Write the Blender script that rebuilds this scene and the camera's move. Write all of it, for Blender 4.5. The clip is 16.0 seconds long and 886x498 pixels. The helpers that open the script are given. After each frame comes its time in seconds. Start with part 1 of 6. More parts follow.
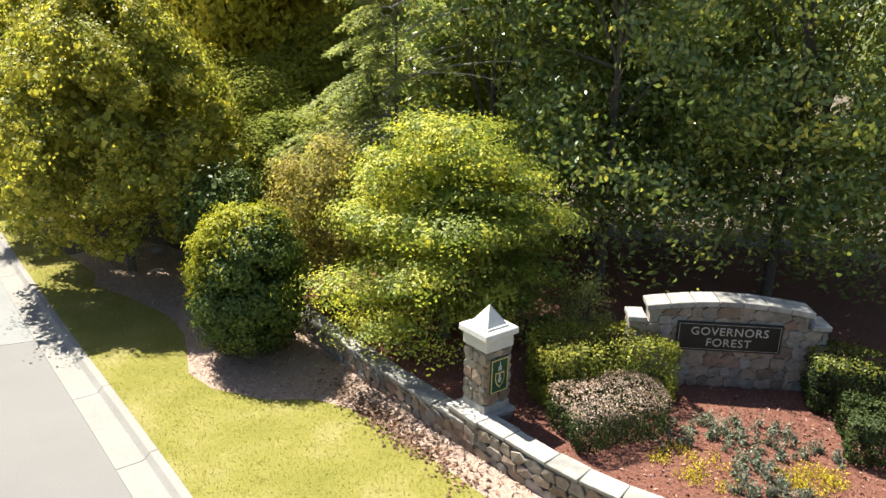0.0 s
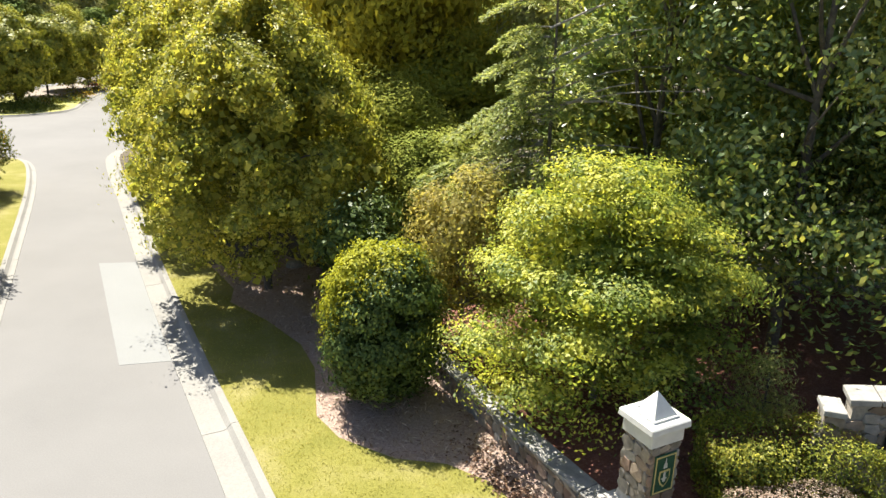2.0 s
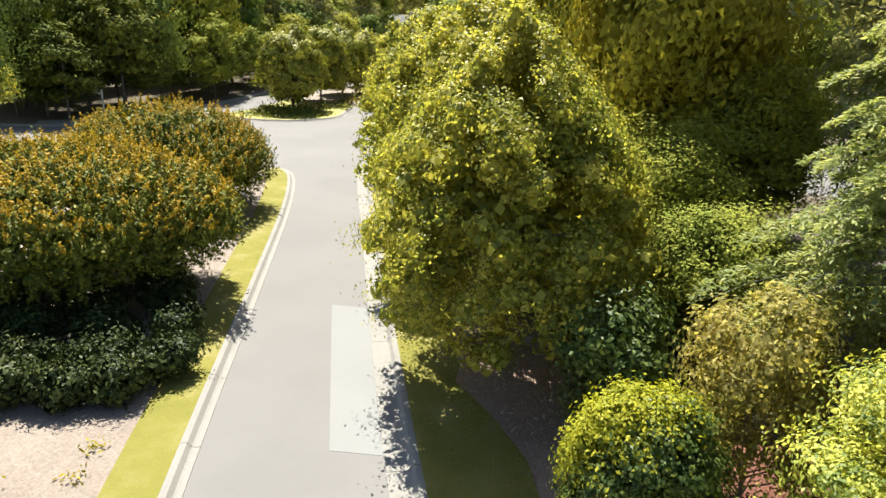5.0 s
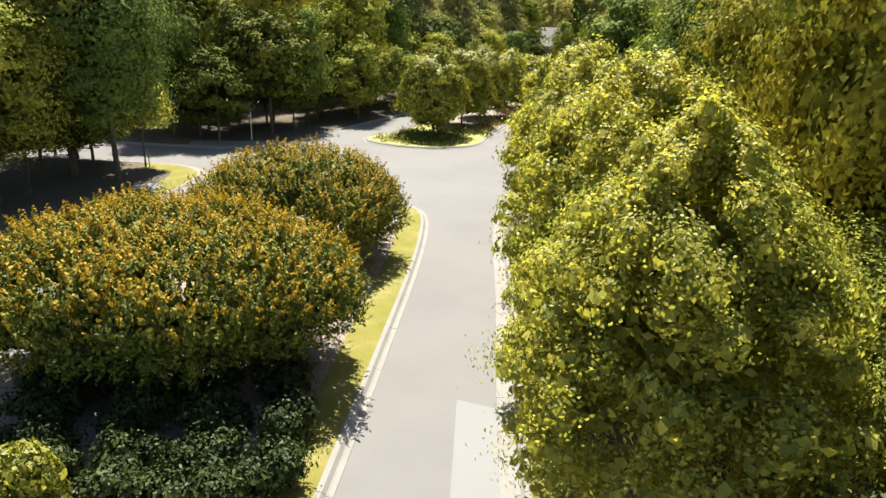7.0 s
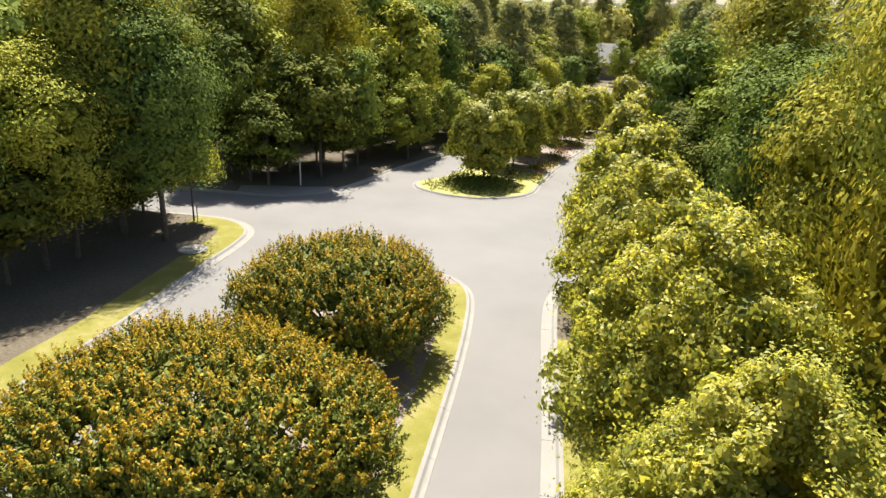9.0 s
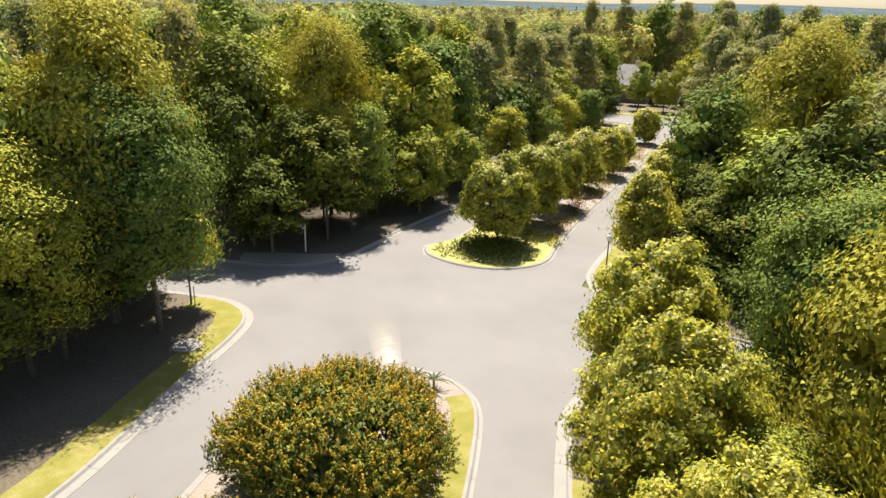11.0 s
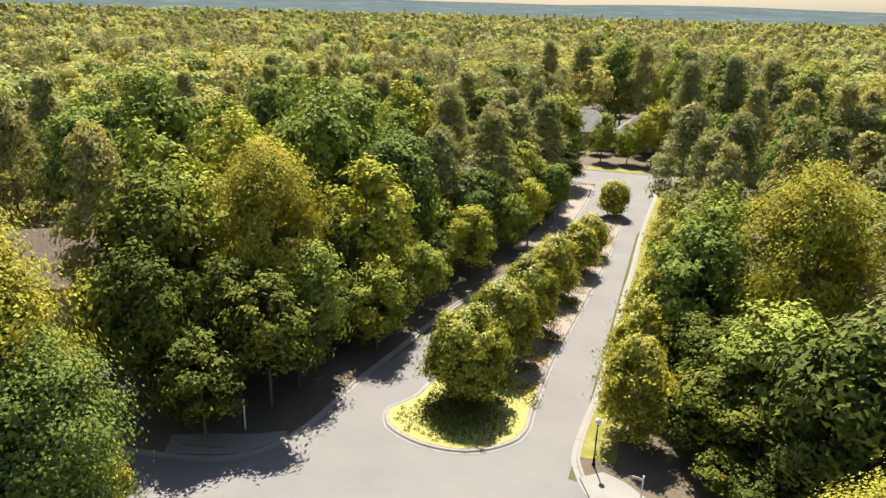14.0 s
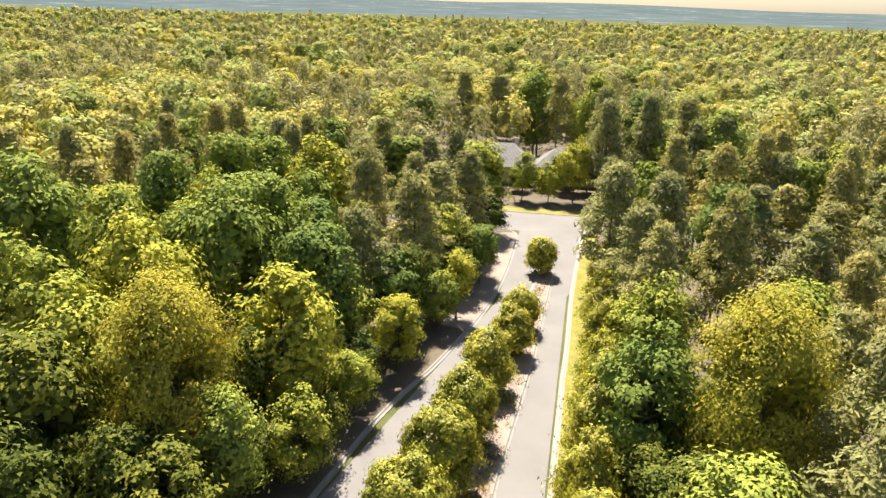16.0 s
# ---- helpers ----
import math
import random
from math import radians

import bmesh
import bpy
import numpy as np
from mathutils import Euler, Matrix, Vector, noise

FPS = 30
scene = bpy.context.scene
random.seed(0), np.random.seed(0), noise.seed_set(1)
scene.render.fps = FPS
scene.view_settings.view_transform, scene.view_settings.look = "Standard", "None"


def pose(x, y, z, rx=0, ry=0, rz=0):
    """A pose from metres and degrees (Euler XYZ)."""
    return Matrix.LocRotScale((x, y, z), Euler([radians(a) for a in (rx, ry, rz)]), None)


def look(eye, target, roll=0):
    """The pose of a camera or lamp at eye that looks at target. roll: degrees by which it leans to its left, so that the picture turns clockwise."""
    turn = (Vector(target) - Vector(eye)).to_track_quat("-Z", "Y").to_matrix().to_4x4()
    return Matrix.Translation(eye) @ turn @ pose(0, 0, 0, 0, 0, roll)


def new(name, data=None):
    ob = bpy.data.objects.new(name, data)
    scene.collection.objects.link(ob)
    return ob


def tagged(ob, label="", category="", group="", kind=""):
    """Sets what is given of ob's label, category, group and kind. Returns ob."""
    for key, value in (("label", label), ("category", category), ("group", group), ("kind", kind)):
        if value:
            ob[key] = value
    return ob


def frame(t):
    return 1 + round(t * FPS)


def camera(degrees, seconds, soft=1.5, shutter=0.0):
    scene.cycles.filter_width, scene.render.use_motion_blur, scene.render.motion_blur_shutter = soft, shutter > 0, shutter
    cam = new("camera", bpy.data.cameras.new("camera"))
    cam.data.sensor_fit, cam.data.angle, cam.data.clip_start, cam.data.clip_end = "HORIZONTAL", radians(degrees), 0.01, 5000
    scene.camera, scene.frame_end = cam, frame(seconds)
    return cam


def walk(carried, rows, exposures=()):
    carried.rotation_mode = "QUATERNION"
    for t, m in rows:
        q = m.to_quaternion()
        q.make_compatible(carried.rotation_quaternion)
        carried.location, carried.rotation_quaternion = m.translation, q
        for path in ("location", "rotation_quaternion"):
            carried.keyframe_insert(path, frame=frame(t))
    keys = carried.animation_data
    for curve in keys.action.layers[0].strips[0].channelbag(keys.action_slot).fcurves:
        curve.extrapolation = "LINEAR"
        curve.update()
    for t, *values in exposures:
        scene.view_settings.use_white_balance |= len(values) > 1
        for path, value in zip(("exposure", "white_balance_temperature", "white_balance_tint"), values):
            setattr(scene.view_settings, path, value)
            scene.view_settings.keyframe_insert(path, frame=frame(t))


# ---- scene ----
cam = camera(64.39, 16.0)
# seconds, x, y, z, yaw, pitch, roll
ROWS = [
    (0.0, 0.000, 0.000, 7.633, 0.00, -17.81, 1.12),
    (0.5, -0.131, 0.381, 7.738, 2.52, -17.90, 1.22),
    (1.0, -0.300, 0.815, 7.875, 5.25, -18.04, 1.35),
    (1.5, -0.505, 1.268, 8.039, 8.17, -18.23, 1.39),
    (2.0, -0.671, 1.729, 8.216, 10.59, -18.40, 1.37),
    (2.5, -0.787, 2.196, 8.428, 13.21, -18.53, 1.36),
    (3.0, -0.949, 2.661, 8.606, 16.38, -18.59, 1.38),
    (3.5, -1.124, 3.183, 8.776, 20.22, -18.69, 1.40),
    (4.0, -1.313, 3.704, 8.979, 23.98, -18.82, 1.43),
    (6.5, -4.336, 7.283, 10.018, 38.86, -18.65, 1.60),
    (7.0, -4.630, 7.758, 10.656, 41.65, -18.68, 1.54),
    (7.5, -4.971, 8.185, 11.372, 43.51, -18.72, 1.59),
    (8.0, -5.382, 8.613, 12.222, 44.31, -18.76, 1.64),
    (8.5, -5.869, 9.133, 13.231, 45.09, -18.86, 1.67),
    (9.0, -6.421, 9.719, 14.313, 45.91, -18.94, 1.76),
    (11.5, -10.379, 14.070, 19.812, 47.56, -18.94, 1.38),
    (12.0, -11.794, 15.235, 21.063, 47.39, -18.96, 1.47),
    (12.5, -13.259, 16.421, 22.428, 47.24, -18.95, 1.44),
    (13.0, -14.699, 17.593, 23.923, 46.19, -18.93, 1.53),
    (13.5, -16.109, 18.717, 25.612, 45.00, -18.90, 1.55),
    (14.0, -17.538, 19.827, 27.415, 43.66, -18.90, 1.50),
    (14.5, -19.031, 21.005, 29.213, 42.04, -18.96, 1.48),
    (15.0, -20.610, 22.401, 31.000, 40.11, -18.97, 1.49),
    (15.5, -22.254, 23.842, 32.736, 38.22, -18.98, 1.48),
    (16.0, -23.841, 25.250, 34.365, 36.40, -19.04, 1.72),
]
walk(cam, [(t, pose(x, y, z, 90 + pitch, 0, yaw) @ pose(0, 0, 0, 0, 0, roll)) for t, x, y, z, yaw, pitch, roll in ROWS],
     ((0.0, 1.6, 6450, 9), (2.0, 1.6, 6400, 9), (4.0, 1.56, 6350, 8), (6.5, 1.5, 6450, 9), (9.0, 1.52, 6550, 10), (11.5, 1.44, 6700, 12), (13.0, 1.4, 6700, 12), (14.0, 1.38, 6600, 11), (15.0, 1.5, 6650, 12), (16.0, 1.68, 6850, 14)))

# ---- light ----
SUN_AZ = (-0.72, 0.69)          # where the sun stands, seen from above
SUN_EL = 57.0
world = bpy.data.worlds.new("daylight")
scene.world = world
world.use_nodes = True
wn = world.node_tree.nodes
sky = wn.new("ShaderNodeTexSky")
sky.sky_type, sky.sun_disc = "NISHITA", False
sky.sun_elevation = radians(SUN_EL)
sky.sun_rotation = math.atan2(SUN_AZ[0], SUN_AZ[1])
sky.air_density, sky.dust_density, sky.ozone_density = 1.0, 1.2, 1.0
wn["Background"].inputs["Strength"].default_value = 0.057
world.node_tree.links.new(sky.outputs[0], wn["Background"].inputs["Color"])
sun_data = bpy.data.lights.new("sun", "SUN")
sun_data.energy, sun_data.angle, sun_data.color = 5.0, radians(0.5), (1.0, 0.95, 0.83)
sun = new("sun", sun_data)
ce = math.cos(radians(SUN_EL))
sun.matrix_world = look((SUN_AZ[0] * ce * 60, SUN_AZ[1] * ce * 60, math.sin(radians(SUN_EL)) * 60), (0, 0, 0))
scene.view_settings.exposure = 1.05


# ---- materials ----
def nodes_of(name, rough=0.8, spec=0.3, metal=0.0):
    m = bpy.data.materials.new(name)
    m.use_nodes = True
    b = m.node_tree.nodes["Principled BSDF"]
    b.inputs["Roughness"].default_value = rough
    b.inputs["Specular IOR Level"].default_value = spec
    b.inputs["Metallic"].default_value = metal
    return m, m.node_tree, b


def noise_ramp(nt, vec, scale, stops, detail=4.0, rough=0.6):
    n = nt.nodes.new("ShaderNodeTexNoise")
    n.inputs["Scale"].default_value, n.inputs["Detail"].default_value, n.inputs["Roughness"].default_value = scale, detail, rough
    nt.links.new(vec, n.inputs["Vector"])
    r = nt.nodes.new("ShaderNodeValToRGB")
    while len(r.color_ramp.elements) < len(stops):
        r.color_ramp.elements.new(0.5)
    for e, (p, c) in zip(r.color_ramp.elements, stops):
        e.position, e.color = p, (*c, 1)
    nt.links.new(n.outputs["Fac"], r.inputs["Fac"])
    return r.outputs["Color"], n.outputs["Fac"]


def mix(nt, a, b, fac, mode="MIX"):
    x = nt.nodes.new("ShaderNodeMix")
    x.data_type, x.blend_type = "RGBA", mode
    for s, v in ((x.inputs[6], a), (x.inputs[7], b), (x.inputs[0], fac)):
        if isinstance(v, (int, float)):
            s.default_value = v
        elif isinstance(v, tuple):
            s.default_value = (*v, 1)
        else:
            nt.links.new(v, s)
    return x.outputs[2]


def bump(nt, b, height, strength, dist=0.02):
    n = nt.nodes.new("ShaderNodeBump")
    n.inputs["Strength"].default_value, n.inputs["Distance"].default_value = strength, dist
    nt.links.new(height, n.inputs["Height"])
    nt.links.new(n.outputs["Normal"], b.inputs["Normal"])


def ground_mat(name, big, fine, big_scale=0.25, fine_scale=9.0, rough=0.9, amount=0.55, relief=0.4, dist=0.03, spec=0.2):
    m, nt, b = nodes_of(name, rough, spec)
    g = nt.nodes.new("ShaderNodeNewGeometry").outputs["Position"]
    c1, f1 = noise_ramp(nt, g, big_scale, big, 5)
    c2, f2 = noise_ramp(nt, g, fine_scale, fine, 6, 0.7)
    nt.links.new(mix(nt, c1, c2, amount), b.inputs["Base Color"])
    bump(nt, b, f2, relief, dist)
    return m


def object_mat(name, dark, light, scale=6.0, rough=0.85, spread=0.25, relief=0.3, dist=0.01, metal=0.0, spec=0.3):
    m, nt, b = nodes_of(name, rough, spec, metal)
    tc = nt.nodes.new("ShaderNodeTexCoord").outputs["Object"]
    c, f = noise_ramp(nt, tc, scale, [(0.3, dark), (0.7, light)], 6, 0.65)
    info = nt.nodes.new("ShaderNodeObjectInfo")
    v = nt.nodes.new("ShaderNodeMapRange")
    v.inputs["To Min"].default_value, v.inputs["To Max"].default_value = 1 - spread, 1 + spread
    nt.links.new(info.outputs["Random"], v.inputs["Value"])
    h = nt.nodes.new("ShaderNodeHueSaturation")
    nt.links.new(c, h.inputs["Color"])
    nt.links.new(v.outputs[0], h.inputs["Value"])
    nt.links.new(h.outputs[0], b.inputs["Base Color"])
    bump(nt, b, f, relief, dist)
    return m


def leaf_mat(name, dark, mid, light, glow=0.34, rough=0.6, spec=0.12, patch=0.35, tree_spread=0.0):
    """Leaves: each leaf has its own tone, patches of the crown differ, light comes through."""
    m, nt, b = nodes_of(name, rough, spec)
    geo = nt.nodes.new("ShaderNodeNewGeometry")
    r = nt.nodes.new("ShaderNodeValToRGB")
    r.color_ramp.elements.new(0.5)
    for e, (p, c) in zip(r.color_ramp.elements, ((0.0, dark), (0.55, mid), (1.0, light))):
        e.position, e.color = p, (*c, 1)
    nt.links.new(geo.outputs["Random Per Island"], r.inputs["Fac"])
    c2, _ = noise_ramp(nt, geo.outputs["Position"], 0.45, [(0.35, (0.62, 0.74, 0.72)), (0.65, (1.3, 1.18, 0.9))], 3)
    col = mix(nt, r.outputs["Color"], c2, patch, "MULTIPLY")
    if tree_spread:
        info = nt.nodes.new("ShaderNodeObjectInfo")
        tr = nt.nodes.new("ShaderNodeValToRGB")
        tr.color_ramp.elements.new(0.5)
        for e, (p, c) in zip(tr.color_ramp.elements, ((0.0, (0.42, 0.58, 0.56)), (0.4, (0.86, 0.95, 0.74)), (1.0, (1.42, 1.24, 0.66)))):
            e.position, e.color = p, (*c, 1)
        nt.links.new(info.outputs["Random"], tr.inputs["Fac"])
        col = mix(nt, col, tr.outputs["Color"], tree_spread, "MULTIPLY")
    nt.links.new(col, b.inputs["Base Color"])
    t = nt.nodes.new("ShaderNodeBsdfTranslucent")
    nt.links.new(mix(nt, col, (1.52, 1.5, 0.9), 1.0, "MULTIPLY"), t.inputs["Color"])
    ms = nt.nodes.new("ShaderNodeMixShader")
    ms.inputs[0].default_value = glow
    nt.links.new(b.outputs[0], ms.inputs[1])
    nt.links.new(t.outputs[0], ms.inputs[2])
    nt.links.new(ms.outputs[0], nt.nodes["Material Output"].inputs["Surface"])
    return m


ASPHALT = ground_mat("weathered_asphalt", [(0.25, (0.135, 0.129, 0.124)), (0.5, (0.172, 0.164, 0.158)), (0.75, (0.205, 0.195, 0.187))], [(0.3, (0.125, 0.120, 0.116)), (0.7, (0.22, 0.211, 0.203))], 0.16, 34.0, 0.9, 0.4, 0.35, 0.008)
PATCH = ground_mat("pale_asphalt_patch", [(0.3, (0.195, 0.195, 0.19)), (0.7, (0.225, 0.225, 0.22))], [(0.3, (0.17, 0.17, 0.168)), (0.7, (0.25, 0.25, 0.245))], 0.3, 40.0, 0.9, 0.4, 0.3, 0.006)
CONCRETE = ground_mat("kerb_concrete", [(0.3, (0.20, 0.189, 0.172)), (0.7, (0.27, 0.257, 0.236))], [(0.3, (0.17, 0.16, 0.147)), (0.7, (0.295, 0.28, 0.258))], 0.6, 22.0, 0.9, 0.5, 0.3, 0.006)
LAWN = ground_mat("lawn_turf", [(0.3, (0.15, 0.145, 0.028)), (0.5, (0.21, 0.19, 0.046)), (0.72, (0.33, 0.28, 0.135))], [(0.3, (0.115, 0.12, 0.019)), (0.7, (0.235, 0.21, 0.048))], 0.7, 26.0, 0.95, 0.45, 0.7, 0.04)
STRAW = ground_mat("pine_straw_mulch", [(0.3, (0.29, 0.20, 0.16)), (0.7, (0.40, 0.30, 0.25))], [(0.25, (0.15, 0.095, 0.07)), (0.5, (0.35, 0.25, 0.20)), (0.75, (0.52, 0.42, 0.36))], 0.6, 16.0, 0.95, 0.6, 0.9, 0.05)
RED_MULCH = ground_mat("red_bark_mulch", [(0.3, (0.12, 0.05, 0.035)), (0.7, (0.20, 0.085, 0.06))], [(0.25, (0.06, 0.022, 0.016)), (0.5, (0.17, 0.07, 0.05)), (0.75, (0.33, 0.19, 0.15))], 0.8, 20.0, 0.95, 0.6, 1.0, 0.05)
SAND = ground_mat("pale_straw_bed", [(0.3, (0.21, 0.17, 0.14)), (0.7, (0.31, 0.26, 0.22))], [(0.3, (0.15, 0.12, 0.095)), (0.7, (0.36, 0.3, 0.26))], 0.5, 12.0, 0.95, 0.55, 0.9, 0.05)
LITTER = ground_mat("forest_floor", [(0.3, (0.08, 0.07, 0.05)), (0.7, (0.16, 0.13, 0.095))], [(0.3, (0.05, 0.045, 0.03)), (0.6, (0.15, 0.12, 0.085)), (0.8, (0.28, 0.23, 0.18))], 0.2, 7.0, 0.95, 0.6, 1.0, 0.06)
def stone_mat():
    """Rubble in brown, tan, pinkish and grey stones, each with its own mottling."""
    m, nt, b = nodes_of("rubble_stone", 0.85, 0.3)
    info = nt.nodes.new("ShaderNodeObjectInfo")
    geo = nt.nodes.new("ShaderNodeNewGeometry")
    r = nt.nodes.new("ShaderNodeValToRGB")
    tones = ((0.0, (0.15, 0.115, 0.085)), (0.2, (0.28, 0.215, 0.155)), (0.4, (0.20, 0.19, 0.175)), (0.55, (0.33, 0.275, 0.215)), (0.7, (0.23, 0.155, 0.115)), (0.85, (0.29, 0.275, 0.255)), (1.0, (0.18, 0.16, 0.135)))
    for _ in range(len(tones) - 2):
        r.color_ramp.elements.new(0.5)
    for e, (p, c) in zip(r.color_ramp.elements, tones):
        e.position, e.color = p, (*c, 1)
    nt.links.new(info.outputs["Random"], r.inputs["Fac"])
    c2, h = noise_ramp(nt, geo.outputs["Position"], 7.0, [(0.3, (0.55, 0.52, 0.5)), (0.7, (1.3, 1.25, 1.2))], 5)
    nt.links.new(mix(nt, r.outputs["Color"], c2, 0.8, "MULTIPLY"), b.inputs["Base Color"])
    bump(nt, b, h, 0.6, 0.025)
    return m


STONE = stone_mat()
MORTAR = object_mat("tan_mortar", (0.22, 0.195, 0.165), (0.34, 0.305, 0.26), 20.0, 0.95, 0.1)
CAPSTONE = object_mat("grey_capstone", (0.2, 0.19, 0.175), (0.39, 0.37, 0.34), 4.0, 0.8, 0.22, 0.35, 0.01)
CAST = object_mat("cast_stone", (0.50, 0.49, 0.47), (0.64, 0.63, 0.6), 3.0, 0.75, 0.06, 0.15, 0.005)
BLACK = object_mat("black_sign_paint", (0.008, 0.009, 0.009), (0.016, 0.017, 0.017), 8.0, 0.4, 0.1, 0.05, 0.002)
LETTER = object_mat("pale_letter_paint", (0.36, 0.35, 0.31), (0.48, 0.46, 0.42), 9.0, 0.5, 0.03, 0.05, 0.002)
GREEN = object_mat("green_enamel", (0.012, 0.05, 0.03), (0.02, 0.08, 0.045), 8.0, 0.4, 0.05, 0.05, 0.002)
GOLD = object_mat("gold_paint", (0.42, 0.33, 0.12), (0.55, 0.44, 0.18), 9.0, 0.45, 0.05, 0.05, 0.002)
BARK = object_mat("grey_brown_bark", (0.06, 0.05, 0.04), (0.17, 0.145, 0.12), 7.0, 0.95, 0.25, 0.9, 0.04)
PALE_BARK = object_mat("pale_bark", (0.16, 0.14, 0.12), (0.36, 0.33, 0.29), 9.0, 0.9, 0.2, 0.6, 0.02)
WHITE = object_mat("white_paint", (0.62, 0.62, 0.6), (0.8, 0.8, 0.78), 5.0, 0.5, 0.03, 0.1, 0.003)
DARK_METAL = object_mat("black_lamp_metal", (0.012, 0.012, 0.012), (0.03, 0.03, 0.028), 9.0, 0.45, 0.05, 0.1, 0.003, 0.6)
GLOBE = object_mat("milky_lamp_glass", (0.7, 0.69, 0.66), (0.8, 0.79, 0.76), 4.0, 0.25, 0.02, 0.02, 0.001, 0.0, 0.5)
ROOF = object_mat("grey_shingles", (0.12, 0.115, 0.11), (0.24, 0.23, 0.22), 3.0, 0.9, 0.15, 0.5, 0.02)
ROOF_TAN = object_mat("tan_shingles", (0.10, 0.075, 0.058), (0.19, 0.145, 0.115), 3.0, 0.9, 0.1, 0.5, 0.02)
BRICK_WALL = object_mat("pale_house_wall", (0.34, 0.27, 0.22), (0.48, 0.4, 0.33), 5.0, 0.85, 0.15, 0.3, 0.01)
PANE = object_mat("dark_window_glass", (0.02, 0.025, 0.03), (0.05, 0.06, 0.065), 1.0, 0.1, 0.1, 0.0, 0.001, 0.0, 0.6)

L_STREET = leaf_mat("street_tree_leaves", (0.15, 0.175, 0.04), (0.34, 0.33, 0.065), (0.58, 0.51, 0.105), 0.42, 0.5, 0.2)
L_DOGWOOD = leaf_mat("dogwood_leaves", (0.11, 0.155, 0.037), (0.21, 0.255, 0.055), (0.36, 0.38, 0.08), 0.4, 0.5, 0.2)
L_DOGWOOD_LIT = leaf_mat("lit_dogwood_leaves", (0.30, 0.32, 0.05), (0.44, 0.44, 0.07), (0.62, 0.58, 0.12), 0.36, 0.5, 0.2)
L_ISLAND = leaf_mat("island_tree_leaves", (0.15, 0.17, 0.03), (0.28, 0.28, 0.045), (0.43, 0.39, 0.06), 0.2, 0.5, 0.15)
L_HOLLY = leaf_mat("holly_leaves", (0.045, 0.075, 0.02), (0.08, 0.118, 0.028), (0.15, 0.185, 0.042), 0.15, 0.5, 0.2)
L_MAGNOLIA = leaf_mat("magnolia_leaves", (0.10, 0.145, 0.055), (0.18, 0.24, 0.075), (0.38, 0.36, 0.085), 0.34, 0.36, 0.5)
L_MYRTLE = leaf_mat("crape_myrtle_leaves", (0.06, 0.085, 0.016), (0.135, 0.152, 0.024), (0.26, 0.245, 0.036), 0.08)
L_TIPS = leaf_mat("bronze_shoot_tips", (0.25, 0.175, 0.016), (0.38, 0.25, 0.022), (0.52, 0.34, 0.03), 0.2)
L_BROWN = leaf_mat("tawny_shrub_leaves", (0.15, 0.135, 0.045), (0.31, 0.275, 0.085), (0.50, 0.42, 0.15), 0.45)
L_FOREST = leaf_mat("broadleaf_forest_leaves", (0.185, 0.215, 0.06), (0.25, 0.275, 0.072), (0.325, 0.33, 0.084), 0.1, 0.75, 0.04, 0.4, 0.9)
# Darker copy of the forest leaves: shade of taller trees put into colour.
L_SHADY = leaf_mat("shaded_forest_leaves", (0.068, 0.086, 0.024), (0.105, 0.124, 0.03), (0.165, 0.172, 0.04), 0.08, 0.75, 0.04, 0.4, 0.5)
L_GOLD = leaf_mat("golden_forest_leaves", (0.22, 0.20, 0.035), (0.33, 0.295, 0.048), (0.44, 0.38, 0.06), 0.16, 0.75, 0.05, 0.35, 0.25)
L_PINE = leaf_mat("pine_needles", (0.18, 0.18, 0.088), (0.26, 0.25, 0.115), (0.36, 0.33, 0.15), 0.24, 0.75, 0.06, 0.3, 0.45)
# Distant leaf tones, with a little haze blue put into the colour.
L_FAR = [leaf_mat("distant_%s_leaves" % n, *c, 0.2, 0.8, 0.03, 0.5) for n, *c in (
    ("yellow", (0.36, 0.33, 0.105), (0.40, 0.365, 0.118), (0.44, 0.395, 0.133)), ("olive", (0.32, 0.305, 0.12), (0.36, 0.34, 0.135), (0.40, 0.375, 0.15)), ("light_green", (0.27, 0.30, 0.115), (0.33, 0.355, 0.135), (0.39, 0.40, 0.15)),
    ("dark_green", (0.15, 0.18, 0.06), (0.19, 0.22, 0.07), (0.24, 0.26, 0.08)), ("pine", (0.21, 0.205, 0.105), (0.28, 0.265, 0.135), (0.37, 0.34, 0.17)))]
L_HOLLY_LIT = leaf_mat("lit_holly_leaves", (0.22, 0.23, 0.02), (0.33, 0.32, 0.025), (0.46, 0.42, 0.035), 0.25)
# Dark leaves; for shrubs and hedge sides their shade is in this colour.
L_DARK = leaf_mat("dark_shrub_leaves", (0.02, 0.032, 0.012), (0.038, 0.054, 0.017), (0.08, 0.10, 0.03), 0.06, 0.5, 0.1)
L_CONIFER = leaf_mat("hemlock_needles", (0.17, 0.21, 0.08), (0.30, 0.33, 0.125), (0.47, 0.46, 0.20), 0.4, 0.6, 0.2)
L_PINK = leaf_mat("pink_tipped_leaves", (0.2, 0.14, 0.11), (0.35, 0.25, 0.20), (0.5, 0.39, 0.33), 0.1)
# Two tones of one hedge leaf: sunlight is in the colour of the top.
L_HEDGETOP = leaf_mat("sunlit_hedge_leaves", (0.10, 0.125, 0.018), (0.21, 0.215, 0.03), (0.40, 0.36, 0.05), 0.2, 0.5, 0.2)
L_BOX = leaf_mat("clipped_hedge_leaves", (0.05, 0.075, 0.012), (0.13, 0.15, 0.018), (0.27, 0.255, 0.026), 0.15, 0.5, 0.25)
L_GRASS = leaf_mat("grass_blades", (0.20, 0.19, 0.032), (0.265, 0.24, 0.05), (0.36, 0.31, 0.115), 0.4)
